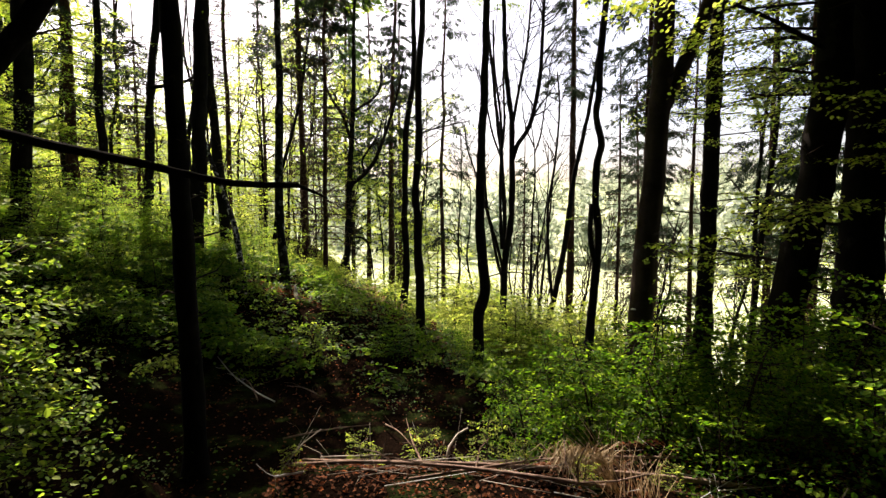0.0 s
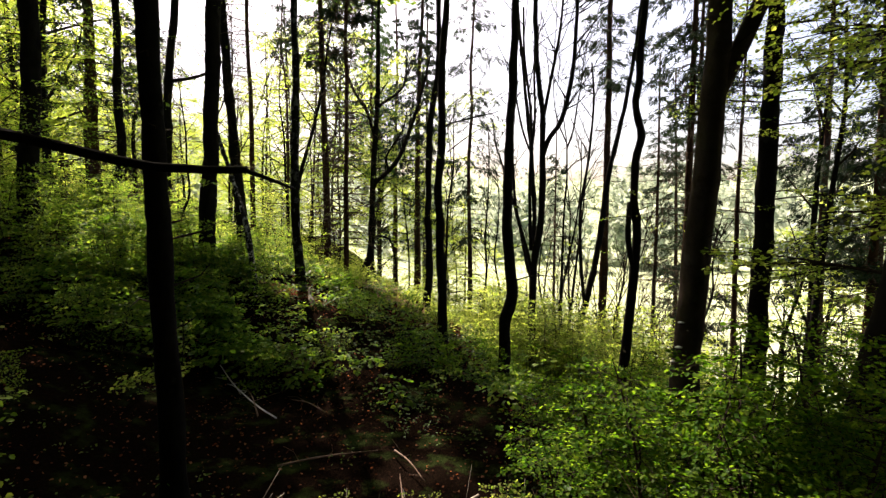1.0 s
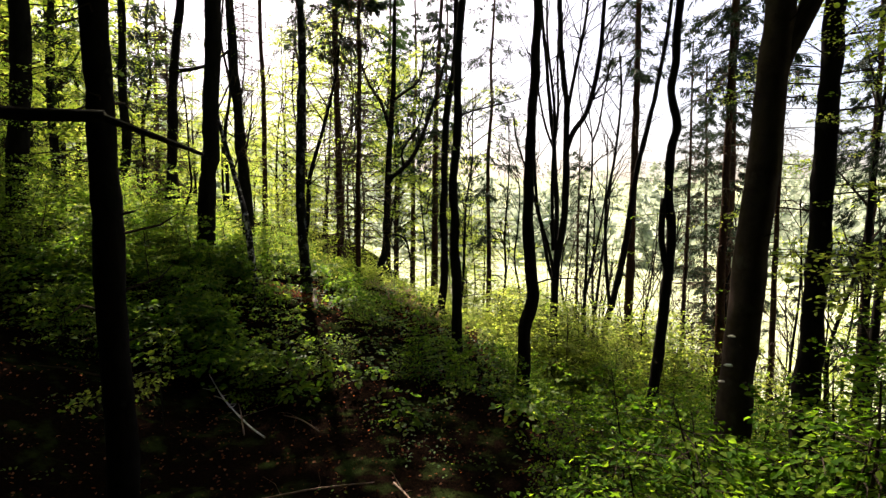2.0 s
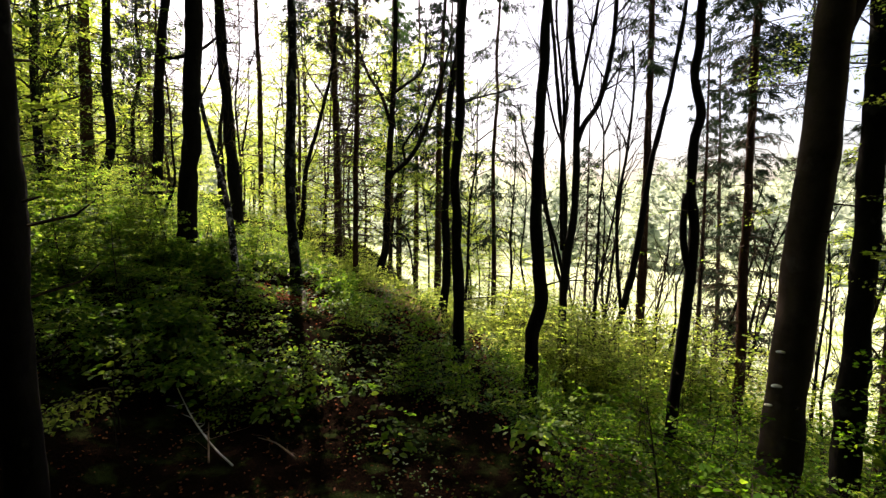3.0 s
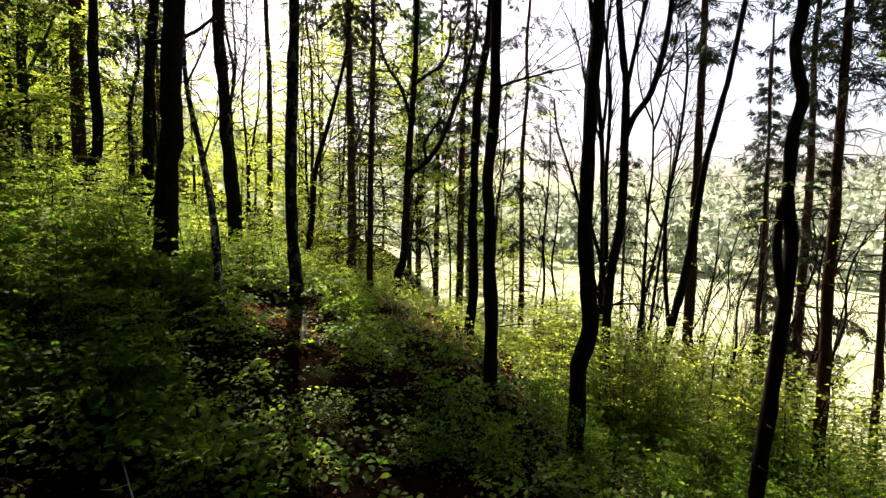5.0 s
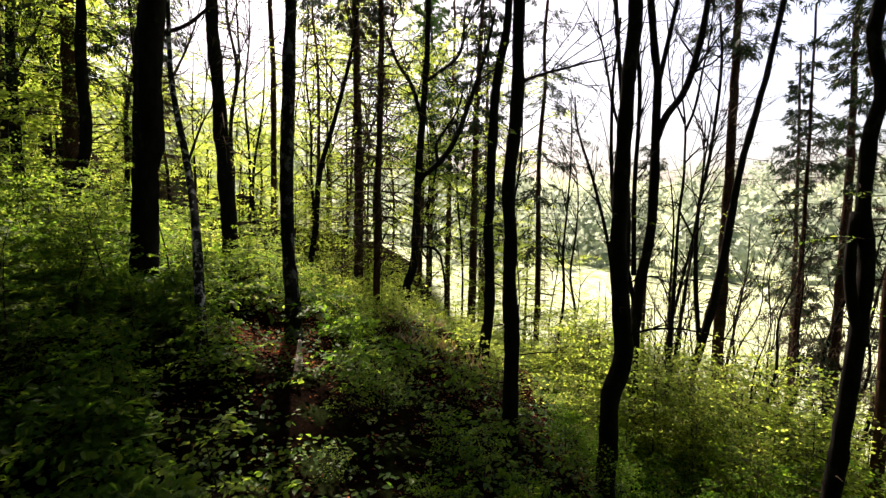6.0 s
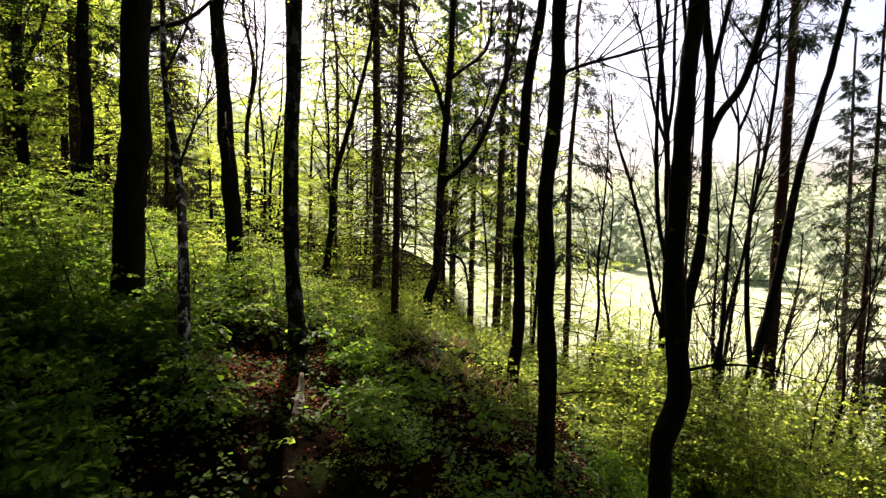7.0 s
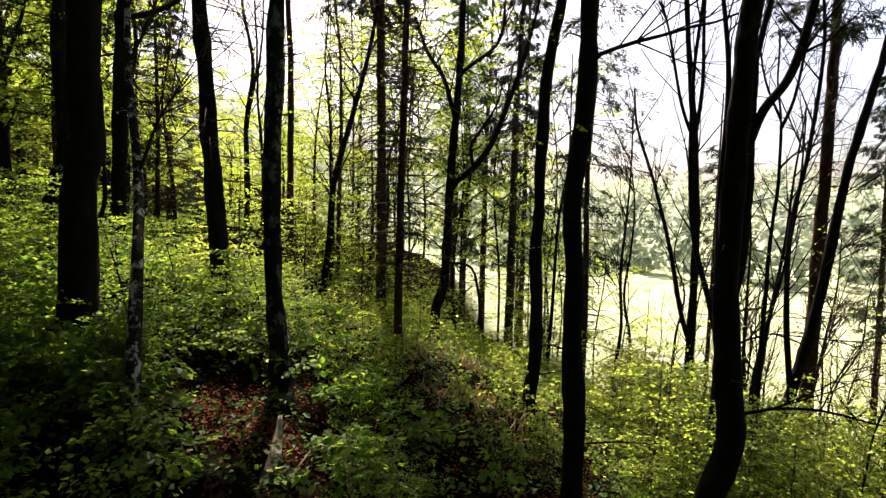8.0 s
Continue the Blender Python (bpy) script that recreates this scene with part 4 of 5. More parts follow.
SAPLING = [sapling_meshes(61 + k, h, t, p, s, True) for k, (h, t, p, s) in enumerate([(0.7, 13, 36, 0.035), (1.0, 19, 42, 0.037), (1.4, 25, 46, 0.039), (1.9, 29, 46, 0.041), (0.9, 14, 24, 0.062), (1.35, 20, 26, 0.065), (1.6, 26, 44, 0.050)])]


def sapling(x, y, kind, scale, turn, lean=0.0, label="leafy beech sapling with soft green leaves", bright=False):
    sm, wm, lm, lb, h, lush = SAPLING[kind]
    ob = thing("beech_sapling", (x, y, ground(x, y)), label, "sapling", "saplings of the undergrowth")
    m = Matrix.Rotation(turn, 4, "Z") @ Matrix.Rotation(lean, 4, "X") @ Matrix.Scale(scale, 4)
    share("stem", sm, ob, m, "")
    share("twigwork", wm, ob, m)
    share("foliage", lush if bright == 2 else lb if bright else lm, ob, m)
    return ob


def thicket(seed, count, x0, x1, y0, y1, kinds, lo, hi, keep=None, label="leafy beech sapling with soft green leaves", bright=False):
    r = random.Random(seed)
    for k in range(count):
        x, y = r.uniform(x0, x1), r.uniform(y0, y1)
        kind, scale, turn, lean = r.choice(kinds), r.uniform(lo, hi), r.uniform(0, 6.28), r.gauss(0, 0.1)
        if keep is None or keep(x, y):
            sapling(x, y, kind, scale, turn, lean, label, bright)


FAR_GEO = {}
far_wood, far_leaf, dim_wood, dim_leaf = Geo(), Geo(), Geo(), Geo()


def far_kind(kind):
    """Points and faces of a plainer sapling for the far slope."""
    global rng
    if kind not in FAR_GEO:
        rng = np.random.default_rng(80 + kind)
        wood, leaf = Geo(), Geo()
        height, twigs = ((0.7, 11), (1.0, 15), (1.4, 20), (1.9, 25))[kind]
        wood.tube([(0, 0, -0.15), (0.03, 0, height * 0.5), (0.05, 0.03, height)], [0.012, 0.009, 0.003], 4)
        for k in range(twigs):
            f = 0.15 + 0.83 * (k + rng.random()) / twigs
            spray(wood, leaf, (0.05 * f, 0.02 * f, height * f), k * 2.4 + rng.normal(0, 0.4), rng.normal(0.22, 0.2), height * (0.30 + 0.25 * rng.random()) * (1.15 - 0.65 * f) + 0.12, 30, 0.052, 0.5, False, 0.004)
        FAR_GEO[kind] = [(np.concatenate(g.v), g.f) for g in (wood, leaf)]
    return FAR_GEO[kind]


def far_thicket(seed, count, x0, x1, y0, y1, kinds, lo, hi, keep=None, shaded=False):
    r = random.Random(seed)
    for k in range(count):
        x, y = r.uniform(x0, x1), r.uniform(y0, y1)
        kind, scale, turn = r.choice(kinds), r.uniform(lo, hi), r.uniform(0, 6.28)
        if keep is not None and not keep(x, y):
            continue
        m = np.array(Matrix.Rotation(turn, 3, "Z")) * scale
        for g, (v, faces) in zip((dim_wood, dim_leaf) if shaded else (far_wood, far_leaf), far_kind(kind)):
            g.v.append(v @ m.T + (x, y, ground(x, y)))
            base = g.n
            g.f.extend([[i + base for i in q] for q in faces])
            g.n += len(v)


thicket(1, 66, 0.5, 4.6, 3.9, 7.6, (1, 2, 1), 0.7, 1.1, lambda x, y: x > 0.15 + (y - 3.9) * 0.12, "dense lush green sapling beside the path", 2)
thicket(2, 60, -12, -4.6, 9.5, 15.5, (1, 2, 2), 0.8, 1.2, lambda x, y: y > 9.5 + 0.0 * x)
far_thicket(3, 64, -8, 6.5, 17, 29, (2, 3), 0.9, 1.5, lambda x, y: not (-5.5 < x < 0.9 and y < 24.5))
far_thicket(9, 40, 3.5, 13, 18, 32, (2, 3), 1.0, 1.7, None)
thicket(10, 46, -7.6, -2.3, 9.0, 12.4, (4, 4, 5), 0.55, 0.95, lambda x, y: math.hypot(x + 3.9, y - 12.2) > 0.9 and math.hypot(x + 2.8, y - 10.8) > 1.2, "lush low beech sapling on the shaded slope")
thicket(11, 14, -1.4, 1.0, 9.8, 11.8, (0, 4, 4), 0.5, 0.8, None, "lush low beech sapling on the shaded slope", 2)
thicket(13, 15, 1.4, 2.9, 3.05, 3.9, (0, 1), 0.6, 0.9, None, "dense lush green sapling beside the path", 2)
far_thicket(12, 60, -5.5, 1.0, 19.3, 25, (0, 1), 0.8, 1.1, None)
thicket(4, 30, 2.0, 8.5, 10.5, 20, (1, 2, 3), 0.8, 1.2, None, "leafy beech sapling on the falling slope", 2)
far_thicket(14, 70, 0.3, 5.4, 16.6, 21.0, (2, 2, 3), 0.9, 1.35, None)
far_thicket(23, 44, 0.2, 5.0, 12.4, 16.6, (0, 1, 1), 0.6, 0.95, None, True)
far_thicket(15, 40, -5.2, -0.4, 14.6, 19.4, (0, 0, 1), 0.5, 0.85, lambda x, y: math.hypot(x + 2.2, (y - 17.3) * 0.7) > 1.0)
far_thicket(17, 80, 0.5, 8.0, 20, 27, (2, 3), 1.1, 1.7, None)
far_thicket(18, 22, -11, -4.5, 24, 30, (2, 3), 1.0, 1.6, None)
far_thicket(21, 56, 4.2, 9.5, 16.5, 22, (3, 3, 2), 1.4, 2.1, lambda x, y: noise.noise(Vector((x * 0.5, y * 0.5, 27))) > -0.15)
far_thicket(22, 40, 0.8, 3.6, 17.5, 23, (3, 3, 2), 1.1, 1.6)
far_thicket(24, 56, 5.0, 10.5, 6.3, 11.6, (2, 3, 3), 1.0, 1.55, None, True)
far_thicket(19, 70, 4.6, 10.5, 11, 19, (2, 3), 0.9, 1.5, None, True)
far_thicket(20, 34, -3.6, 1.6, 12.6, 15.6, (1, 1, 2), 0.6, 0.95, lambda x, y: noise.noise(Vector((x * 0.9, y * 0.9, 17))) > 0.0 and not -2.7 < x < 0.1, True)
thicket(5, 26, -4.6, 1.5, 10.5, 17, (0, 0, 1), 0.5, 0.9, lambda x, y: math.hypot(x + 4.0, y - 12.8) > 0.9, "small beech seedling on the shaded slope")
thicket(6, 10, -9, -5.2, 6.5, 9.5, (0, 1), 0.6, 1.1, None, "beech sapling in the dark hollow")
thicket(7, 9, -3.1, -2.15, 2.4, 3.2, (3, 6, 6), 0.75, 1.0, None, "yellow-green beech sapling close beside the path")
thicket(8, 18, 1.9, 5.0, 2.0, 4.6, (1, 2, 2), 0.7, 1.0, None, "dense lush green sapling beside the path", 2)


# a slender sapling and a low arching bough in the hollow, sunlight painted into their leaves
rng = np.random.default_rng(172)
slender = thing("beech_sapling", (-3.86, 7.92, ground(-3.86, 7.92)), "slender yellow-green beech sapling, sunlight painted into its leaves", "sapling", "saplings of the undergrowth")
g, wood, leaf = Geo(), Geo(), Geo()
g.tube([(-3.86, 7.92, -1.45), (-3.88, 7.9, -0.8), (-3.84, 7.9, -0.2), (-3.85, 7.88, 0.0)], [0.009, 0.007, 0.005, 0.002], 5)
for k in range(6):
    spray(wood, leaf, (-3.85, 7.9, -0.62 + 0.11 * k), k * 2.4, 0.2, 0.16, 8, 0.055, 0.45, True, 0.003)
part("stem", g, TWIG, slender)
part("twigwork", wood, TWIG, slender, kind="stuff")
part("foliage", leaf, LEAF_BRIGHT, slender, kind="stuff")
rng = np.random.default_rng(171)
bough = thing("beech_sapling", (-4.1, 8.3, ground(-4.1, 8.3)), "low beech sapling arching over, sunlight painted into its green leaves", "sapling", "saplings of the undergrowth")
g, wood, leaf = Geo(), Geo(), Geo()
c = curve([(-4.1, 8.3, ground(-4.1, 8.3) - 0.05), (-4.12, 8.25, -0.95), (-4.05, 8.05, -0.66), (-3.85, 7.4, -0.5), (-3.62, 6.72, -0.42)], 0.1)
g.tube(c, np.linspace(0.014, 0.004, len(c)), 5)
for k in range(9):
    f = k / 8
    spray(wood, leaf, (-4.05 + 0.4 * f, 8.05 - 1.3 * f, -0.66 + 0.22 * f), -1.29 + (0.6 if k % 2 else -0.6), 0.0, 0.42, 34, 0.05, 0.45, True, 0.003)
part("stem", g, TWIG, bough)
part("twigwork", wood, TWIG, bough, kind="stuff")
part("foliage", leaf, LEAF_BRIGHT, bough, kind="stuff")

# far saplings use the lighter leaf, so sunlight is part of their colour
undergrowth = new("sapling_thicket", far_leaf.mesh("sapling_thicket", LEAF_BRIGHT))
tagged(undergrowth, "beech saplings growing densely over the far slope, sunlight painted into lighter leaves", "undergrowth", kind="stuff")
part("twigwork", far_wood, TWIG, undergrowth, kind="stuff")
# the same saplings in the darker leaf, which paints in the slope's shade
shade_growth = new("shade_toned_thicket", dim_leaf.mesh("shade_toned_thicket", LEAF_LUSH))
tagged(shade_growth, "green beech saplings on the falling slope, shade painted in as a darker leaf", "undergrowth", kind="stuff")
part("twigwork", dim_wood, TWIG, shade_growth, kind="stuff")


# ---------------------------------------------------------------- low plants and fallen leaves
def herbs():
    """Low plants: small rosettes of leaves on short stalks all over the slope."""
    r = np.random.default_rng(91)
    geo = Geo()
    c, d, up, s = [], [], [], []
    for k in range(5200):
        x, y = r.uniform(-10, 6.5), 3.6 + 15.5 * r.random() ** 0.9
        pit = y < 9.0 and x < 0.6
        if noise.noise(Vector((x * 0.6, y * 0.6, 9))) < (0.12 if pit else 0.0 if y < 9.5 else -0.14) + 0.1 * r.random() or pit and r.random() < 0.15:
            continue
        z, h = ground(x, y), 0.08 + 0.28 * r.random() ** 1.5
        for j in range(7):
            a = r.random() * 6.28
            rad = 0.03 + 0.12 * r.random()
            c.append((x + math.cos(a) * rad, y + math.sin(a) * rad, z + h * (0.5 + 0.5 * r.random())))
            d.append((math.cos(a), math.sin(a), r.normal(0.0, 0.35)))
            up.append((r.normal(0, 0.3), r.normal(0, 0.3), 1))
            s.append((0.5 if pit else 1.0) * (0.045 + 0.05 * r.random()))
    geo.leaves(c, d, up, s, 0.36, True)
    ob = new("low_plants", geo.mesh("low_plants", LEAF_HERB))
    tagged(ob, "low green herbs and seedlings covering the shaded slope", "undergrowth", kind="stuff")
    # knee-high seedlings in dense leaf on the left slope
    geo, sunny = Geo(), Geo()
    global rng
    rng = np.random.default_rng(95)
    for k in range(2300):
        x, y = (r.uniform(-13, 7.5), r.uniform(8.8, 19)) if k < 1500 else (r.uniform(-28, -8), r.uniform(12, 34))
        dense = 0.06 if -2.7 < x < 0.2 and y < 16 else 0.15 if -4.4 < x < 1.0 and y < 19 else 0.3 if y < 9.5 else 0.45 if x > 1.0 and y < 14 else 0.85
        clump = noise.noise(Vector((x * 0.75, y * 0.75, 31)))
        if r.random() > dense * 1.5 or x > -7 and y < 20 and clump < 0.02:
            continue
        h = (1 + max(0.0, clump)) * r.uniform(0.15, 0.85) * (0.6 if dense < 0.2 else 1)
        for j in range(2):
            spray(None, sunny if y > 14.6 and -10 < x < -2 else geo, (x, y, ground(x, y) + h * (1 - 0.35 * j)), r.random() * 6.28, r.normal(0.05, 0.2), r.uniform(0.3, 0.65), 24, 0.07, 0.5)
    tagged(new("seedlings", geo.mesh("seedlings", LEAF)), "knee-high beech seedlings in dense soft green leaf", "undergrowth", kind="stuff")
    # same seedlings on the bank, given the lighter leaf to paint in sunlight
    tagged(new("sun_toned_seedlings", sunny.mesh("sun_toned_seedlings", LEAF_BRIGHT)), "knee-high beech seedlings, sunlight painted in as a lighter yellow-green leaf", "undergrowth", kind="stuff")
    # taller clumps of broad leaves, standing apart on the dark slope
    geo = Geo()
    for k in range(1000):
        x, y = (r.uniform(-9.5, 2.0), r.uniform(8.6, 17.0)) if k < 620 else (r.uniform(-7.5, -2.0), r.uniform(9.4, 12.6))
        if noise.noise(Vector((x * 0.8, y * 0.8, 21))) < -0.05 or -3.4 < x < 0.8 and y > 14.5 or math.hypot(x + 3.7, y - 12.6) < 0.85 or math.hypot(x + 3.25, y - 11.8) < 0.6 or math.hypot(x + 2.6, y - 10.6) < 1.2 or r.random() > (0.3 if x > -2.5 else 1.0):
            continue
        h = r.uniform(0.25, 0.75) * (0.7 if x > -2.5 else 1.0)
        az = r.random() * 6.28
        for j in range(5):
            spray(None, geo, (x, y, ground(x, y) + h * (0.75 + 0.3 * r.random())), az + j * 1.26 + r.normal(0, 0.2), r.normal(0.0, 0.15), r.uniform(0.22, 0.42), 9, 0.095, 0.45, True, droop=0.3)
    tagged(new("broad_leaved_plants", geo.mesh("broad_leaved_plants", LEAF_SLOPE)), "lush broad-leaved green plants in clumps on the dark slope", "undergrowth", kind="stuff")
    # ground plants of the edge, sunlight painted in through the lighter leaf
    geo, c, d, up, s = Geo(), [], [], [], []
    for k in range(13000):
        x, y = r.uniform(-9, 9), r.uniform(16, 31)
        clump = noise.noise(Vector((x * 0.8, y * 0.8, 41)))
        if -3.2 < x < -1.2 and 16.3 < y < 19.0 and r.random() < 0.6 or y < 22 and clump < -0.02:
            continue
        z, h = ground(x, y), (0.1 + 0.75 * r.random() ** 1.6) * (0.8 + max(0.0, clump))
        for j in range(5):
            a = r.random() * 6.28
            rad = 0.25 * r.random()
            c.append((x + math.cos(a) * rad, y + math.sin(a) * rad, z + h * (0.3 + 0.7 * r.random())))
            d.append((math.cos(a), math.sin(a), r.normal(0.1, 0.4)))
            up.append((r.normal(0, 0.4), r.normal(0, 0.4), 1))
            s.append(0.06 + 0.05 * r.random())
    geo.leaves(c, d, up, s, 0.36)
    ob = new("edge_plants", geo.mesh("edge_plants", LEAF_BRIGHT))
    tagged(ob, "green plants of the forest edge, sunlight painted into lighter leaves", "undergrowth", kind="stuff")


def litter():
    r = np.random.default_rng(92)
    n = 11000
    x = np.concatenate([r.uniform(-9, 5, n), r.uniform(-1.2, 3.5, 9600), r.normal(-0.75, 0.4, 900), r.normal(-3.95, 0.4, 1600), r.uniform(-4.5, 1.0, 6000)])
    y = np.concatenate([r.uniform(4, 19, n), r.uniform(2.0, 4.2, 10500), r.normal(12.7, 0.35, 1600), r.uniform(13.5, 20, 6000)])
    c = np.array([(a, b, ground(a, b) + 0.012) for a, b in zip(x, y)])
    az = r.random(len(c)) * 6.28
    geo = Geo()
    geo.leaves(c, np.stack([np.cos(az), np.sin(az), r.normal(0.1, 0.35, len(c))], 1), np.stack([r.normal(0, 0.7, len(c)), r.normal(0, 0.7, len(c)), np.ones(len(c))], 1), np.where(y < 4.3, 0.62, 1.0) * (0.024 + 0.024 * r.random(len(c))), 0.38, True)
    tagged(new("fallen_leaves", geo.mesh("fallen_leaves", LITTER)), "dry brown fallen beech leaves on the ground", "leaf litter", kind="stuff")


def dry_grass():
    """Straw-coloured blades on the sunlit shoulder of the slope."""
    r = np.random.default_rng(96)
    n = 1500
    x, y = r.normal(-2.2, 0.6, n), r.normal(17.3, 0.7, n)
    c = np.array([(a, q, ground(a, q)) for a, q in zip(x, y) if noise.noise(Vector((a * 0.9, q * 0.9, 4))) > 0.05])
    m = len(c)
    geo = Geo()
    geo.leaves(c, np.stack([r.normal(0, 0.6, m), r.normal(0, 0.6, m), 0.5 + 0.6 * r.random(m)], 1), r.normal(0, 1, (m, 3)), 0.14 + 0.24 * r.random(m), 0.04)
    tagged(new("dry_grass", geo.mesh("dry_grass", STRAW)), "thin straw-coloured dry grass on the sunlit slope", "grass", kind="stuff")


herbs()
litter()
dry_grass()


# ---------------------------------------------------------------- dead wood
def stick(pts, r0, r1, material, label, name="stick", twigs=0, seed=0, lift=0.03):
    """A fallen stick that lies on the ground at its control points."""
    r = np.random.default_rng(seed)
    p = [(x, y, ground(x, y) + lift + h) for x, y, h in pts]
    c = curve(p, 0.1)
    ob = thing(name, p[0], label, "dead wood")
    g = Geo()
    g.tube(c, np.linspace(r0, r1, len(c)), 7, 0.25)
    stem = part("stem", g, material, ob, smooth=True)
    if twigs:
        g = Geo()
        for k in range(twigs):
            i = int((0.2 + 0.75 * r.random()) * (len(c) - 1))
            w = r.normal(0, 0.13, 3) + (0, 0, 0.04)
            g.tube([c[i], c[i] + w * 0.6 + r.normal(0, 0.02, 3), c[i] + w * 1.2], [r1 * 0.5, r1 * 0.35, 0.0015], 4, cap=False)
        part("side_twigwork", g, material, stem, kind="stuff")
    return ob


stick([(-3.95, 9.15, 0.2), (-3.6, 8.85, 0.14), (-3.25, 8.52, 0.06), (-2.9, 8.22, 0.03), (-2.58, 7.96, 0.0)], 0.007, 0.012, BLEACHED, "white bleached bare stick lying in the dark hollow", twigs=7, seed=1)
stick([(-0.45, 4.6, 0.35), (-0.62, 4.1, 0.2), (-0.85, 3.6, 0.02)], 0.006, 0.01, DEADWOOD, "thin pale broken twig in shade", twigs=3, seed=2)
stick([(-0.62, 4.4, 0.1), (-0.35, 4.45, 0.12)], 0.005, 0.004, DEADWOOD, "thin pale broken twig in shade")
stick([(-0.95, 3.15, 0.0), (-0.5, 3.2, 0.02), (0.2, 3.25, 0.0), (1.2, 3.2, 0.02), (1.9, 3.1, 0.0)], 0.012, 0.017, LOGBARK, "long thin fallen pole lying across the path edge", "fallen_pole", 6, 3)
stick([(-0.9, 3.3, 0.0), (0.0, 3.1, 0.03), (1.0, 3.02, 0.0)], 0.010, 0.014, LOGBARK, "long thin fallen pole lying across the path edge", "fallen_pole", 6, 4)
stick([(-0.2, 3.0, 0.0), (0.7, 3.3, 0.02), (1.6, 3.45, 0.0)], 0.008, 0.011, LOGBARK, "thin fallen pole with broken bark", "fallen_pole", 5, 5)
stick([(0.02, 3.35, 0.0), (0.04, 3.42, 0.1), (0.10, 3.5, 0.2), (0.17, 3.55, 0.25)], 0.010, 0.007, DEADWOOD, "pale bent dead stem standing up")
stick([(-1.0, 3.2, 0.0), (-0.92, 3.35, 0.1), (-0.8, 3.4, 0.2)], 0.005, 0.003, DEADWOOD, "thin pale forked twig on litter", twigs=5, seed=6)
stick([(-0.98, 3.0, 0.0), (-0.8, 2.95, 0.02)], 0.007, 0.005, BLEACHED, "pale broken twig on dark litter", twigs=2, seed=7)
for k in range(34):
    r = random.Random(70 + k)
    x, y, a = r.uniform(-0.9, 1.9), r.uniform(2.8, 3.7), r.uniform(-0.7, 0.7)
    ln = r.uniform(0.3, 0.7)
    stick([(x, y, 0.0), (x + ln * math.cos(a), y + ln * math.sin(a), r.uniform(0, 0.06))], 0.003, 0.0015, BLEACHED if k % 4 == 0 else LOGBARK if k % 3 == 1 else DEADWOOD, "thin dry twig on the leaf litter", twigs=3, seed=30 + k)
for k in range(14):
    r = random.Random(170 + k)
    x, y, a = r.uniform(-6, 3), r.uniform(6, 15), r.uniform(-3, 3)
    ln = r.uniform(0.5, 1.3)
    stick([(x, y, 0.05), (x + ln * 0.5 * math.cos(a), y + ln * 0.5 * math.sin(a), 0.1), (x + ln * math.cos(a), y + ln * math.sin(a), 0.04)], 0.012, 0.006, LOGBARK, "fallen branch on the slope", twigs=4, seed=60 + k)

# rotting log with a pale broken end
log = thing("fallen_log", (-3.2, 11.4, ground(-3.2, 11.4)), "rotting dark log with a pale broken end", "dead wood")
body = [(-3.30, 12.0, ground(-3.30, 12.0) - 0.03), (-3.37, 12.2, ground(-3.37, 12.2) - 0.01), (-3.43, 12.36, ground(-3.43, 12.36) + 0.0)]
end = [body[-1], (-3.52, 12.55, body[-1][2] + 0.05), (-3.56, 12.68, body[-1][2] + 0.16), (-3.58, 12.74, body[-1][2] + 0.26)]
g = Geo()
c = curve(body, 0.08)
g.tube(c, np.linspace(0.05, 0.06, len(c)), 9, 0.6)
part("log_body", g, ROTWOOD, log, smooth=True)
g = Geo()
c = curve(end, 0.05)
g.tube(c, np.linspace(0.055, 0.02, len(c)), 9, 1.1)
part("broken_end", g, DEADWOOD, log, "pale splintered wood", True)


def bracket(z, dx, size):
    """A white shelf fungus on the forked beech."""
    line_x = 3.08 + 0.055 * (z + 0.75)
    g, k = Geo(), 12
    base = np.array([line_x - 0.17 + dx, 8.13, z])
    a = np.linspace(0, 2 * np.pi, k, endpoint=False)
    rings = [(1.0, 0.0), (0.97, 0.22), (0.7, 0.42), (0.3, 0.52)]
    v = [base + np.array([np.cos(t) * size * r0 * 1.2 - size * 0.2, np.sin(t) * size * r0, size * h]) for r0, h in rings for t in a]
    f = [[i * k + j, i * k + (j + 1) % k, (i + 1) * k + (j + 1) % k, (i + 1) * k + j] for i in range(3) for j in range(k)]
    g.add(v, f + [list(range(k))[::-1], [3 * k + j for j in range(k)]])
    part("bracket_fungus", g, FUNGUS, forked, "white shelf fungus growing on the bark", True)


FUNGUS = bark("white_fungus", (0.55, 0.53, 0.50), (0.78, 0.77, 0.74), (0.5, 0.46, 0.40), 1.0, 12, 0.2)
bracket(-0.01, -0.0, 0.036)
bracket(-0.35, 0.0, 0.042)
bracket(-0.54, -0.06, 0.032)

# bleached grass draped over a hump, with long straw blades beside it
tuft = thing("dry_grass_tuft", (1.0, 3.2, ground(1.0, 3.2)), "pale dry grass tuft bent over beside the path", "grass")
r = np.random.default_rng(93)
g = Geo()
for k in range(150):
    a, ln = r.normal(-1.9, 0.8), 0.12 + 0.2 * r.random()
    b = np.array([0.9 + r.normal(0, 0.09), 3.36 + r.normal(0, 0.05), ground(0.9, 3.36) + 0.02])
    e = b + (math.cos(a) * ln, math.sin(a) * ln * 0.8, -0.03 + 0.05 * r.random())
    g.tube([b, (b + e) / 2 + (0, 0, 0.09 + 0.05 * r.random()), e], [0.003, 0.0028, 0.001], 3, cap=False)
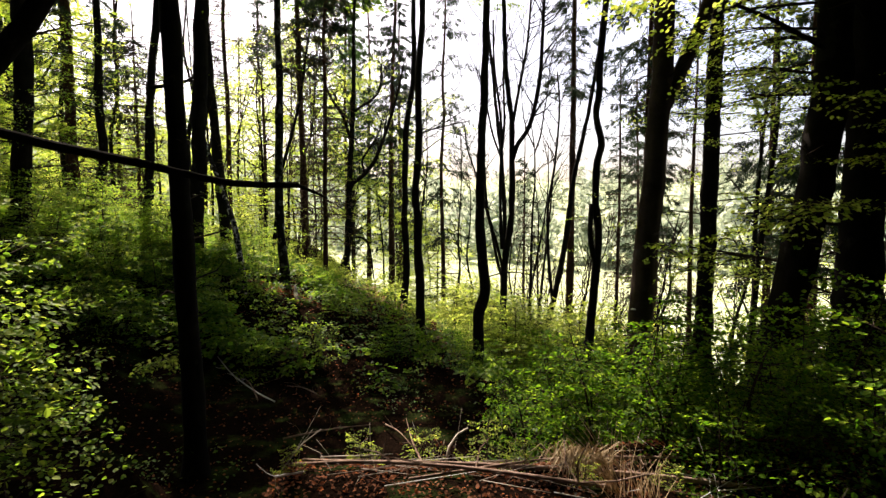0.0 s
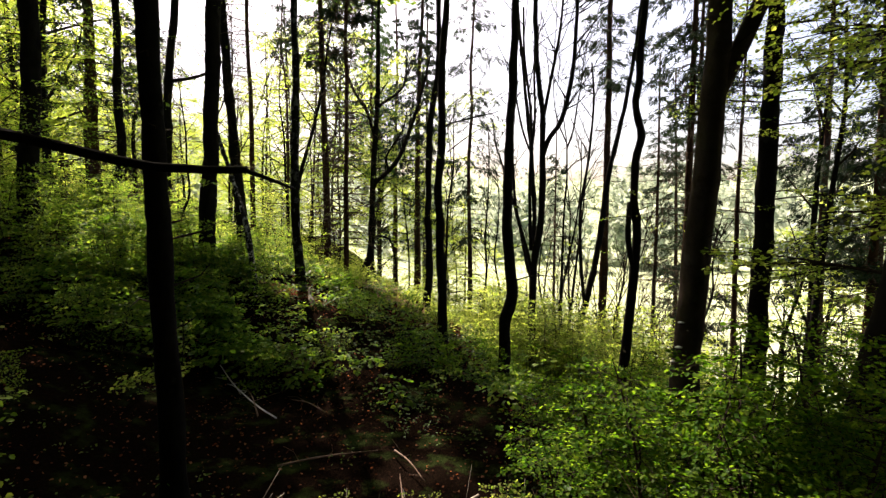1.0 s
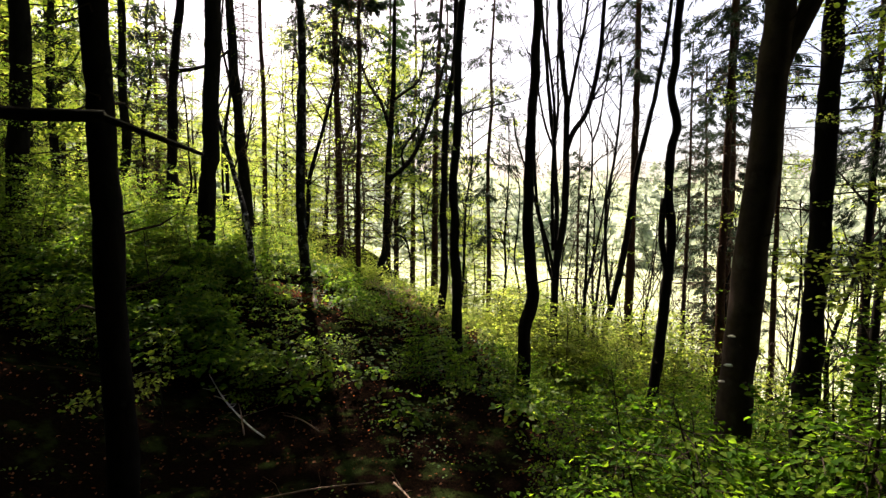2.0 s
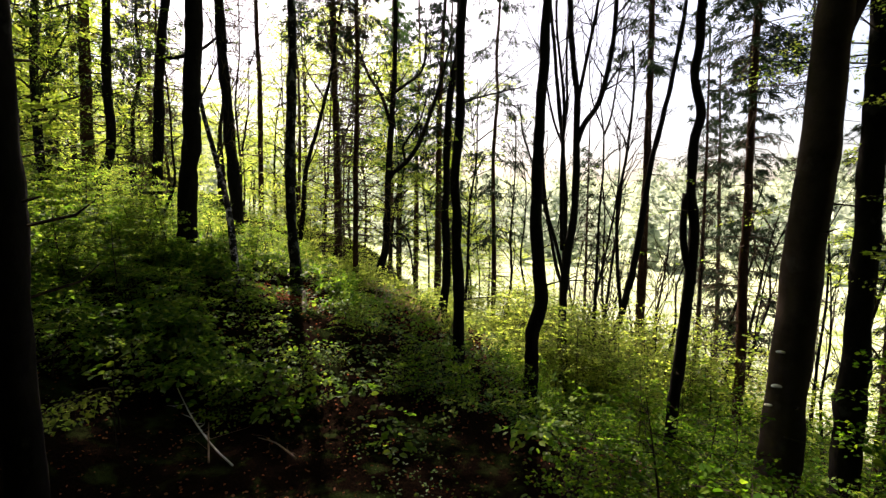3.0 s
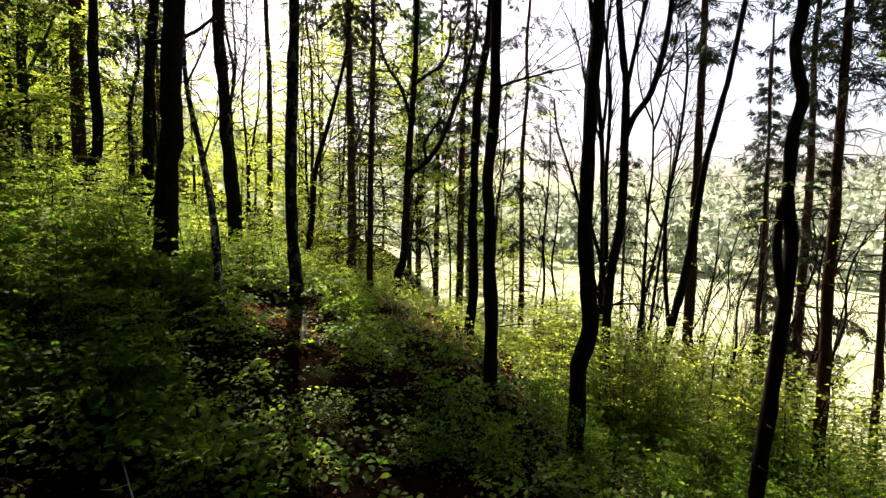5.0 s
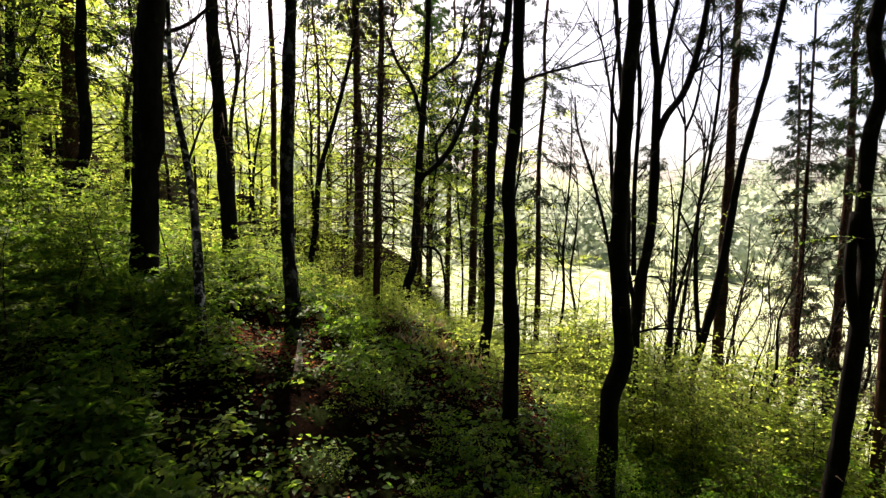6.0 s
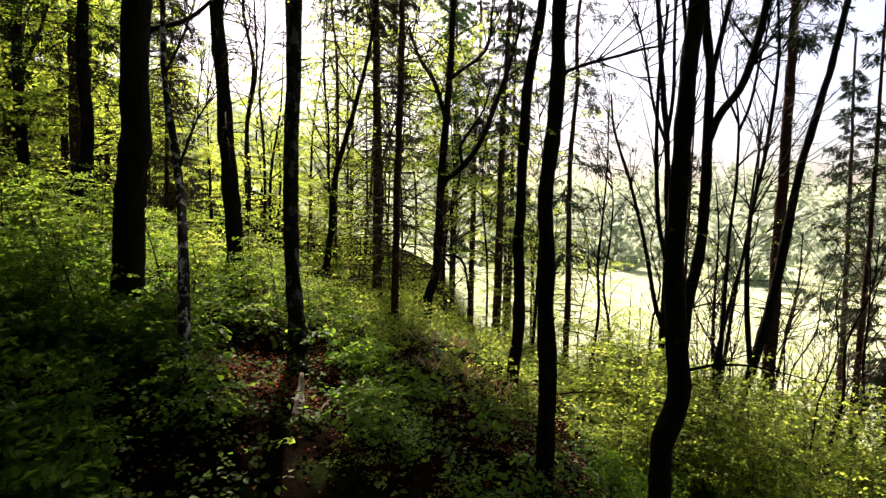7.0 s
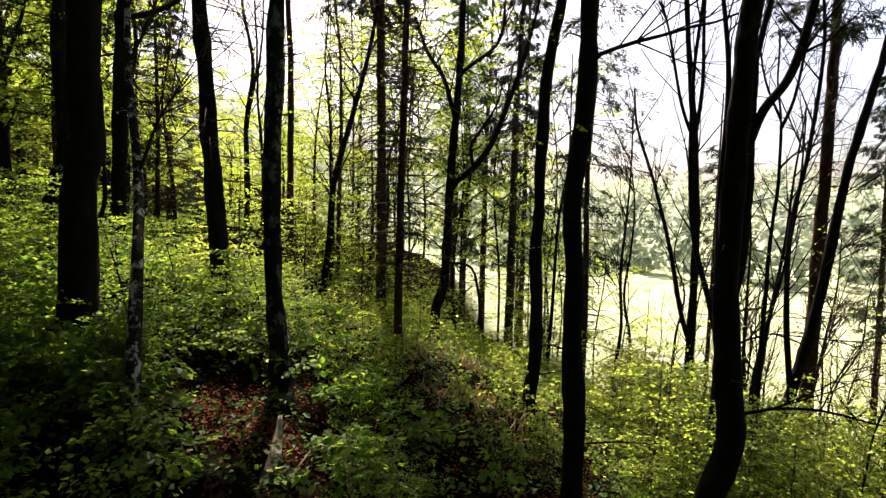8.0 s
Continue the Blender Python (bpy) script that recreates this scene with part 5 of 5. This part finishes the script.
part("bleached_mat", g, STRAW, tuft, kind="stuff")
g = Geo()
for k in range(64):
    x0, lean, tall = (1.02, -0.3, 0.5) if k < 34 else (1.2, 0.05, 0.3)
    b = np.array([x0 + r.normal(0, 0.04), 2.98 + r.normal(0, 0.04), ground(x0, 2.98) - 0.01])
    ln = tall * (0.4 + 0.7 * r.random())
    d = np.array([lean + r.normal(0, 0.3), 0.2 + r.normal(0, 0.25), 1.0]) * ln
    g.tube([b, b + d * 0.5 + r.normal(0, 0.01, 3), b + d + (0.15 * d[0], 0, -0.12 * ln)], [0.0026, 0.0022, 0.0008], 3, cap=False)
part("straw_spray", g, STRAW, tuft, kind="stuff")
for k, (x, y, q) in enumerate([(-0.55, 3.5, 0.4), (-0.15, 3.48, 0.45), (0.3, 3.5, 0.5), (0.5, 3.3, 0.3), (0.85, 3.08, 0.25), (1.35, 3.1, 0.3), (-0.9, 3.05, 0.25)]):
    sapling(x, y, 0, q, k * 1.7, 0.0, "small bright green seedling among fallen sticks", True)

# distant woods beyond the meadow, haze painted into the leaf colour
def far_woods():
    r = np.random.default_rng(94)
    geo = Geo()
    c, d, up, s = [], [], [], []
    for k in range(420):
        ang, dist = r.uniform(-0.75, 0.95), r.uniform(95, 330)
        x, y = math.sin(ang) * dist, 10 + math.cos(ang) * dist
        z, h, w = ground(x, y), r.uniform(8, 16), r.uniform(2.5, 5)
        m = 90
        t = r.random(m)
        a = r.random(m) * 6.28
        rr = w * np.sqrt(r.random(m)) * np.sin(np.pi * np.clip(t * 0.9 + 0.08, 0, 1)) ** 0.6
        c.append(np.stack([x + rr * np.cos(a), y + rr * np.sin(a), z + h * t], 1))
        d.append(r.normal(0, 1, (m, 3)))
        up.append(r.normal(0, 1, (m, 3)))
        s.append(1.2 + 1.2 * r.random(m))
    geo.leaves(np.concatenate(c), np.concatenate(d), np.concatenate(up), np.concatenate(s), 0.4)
    tagged(new("far_woods", geo.mesh("far_woods", LEAF_HAZE)), "distant green woods beyond the meadow, haze painted into their leaf colour", "woods", kind="stuff")


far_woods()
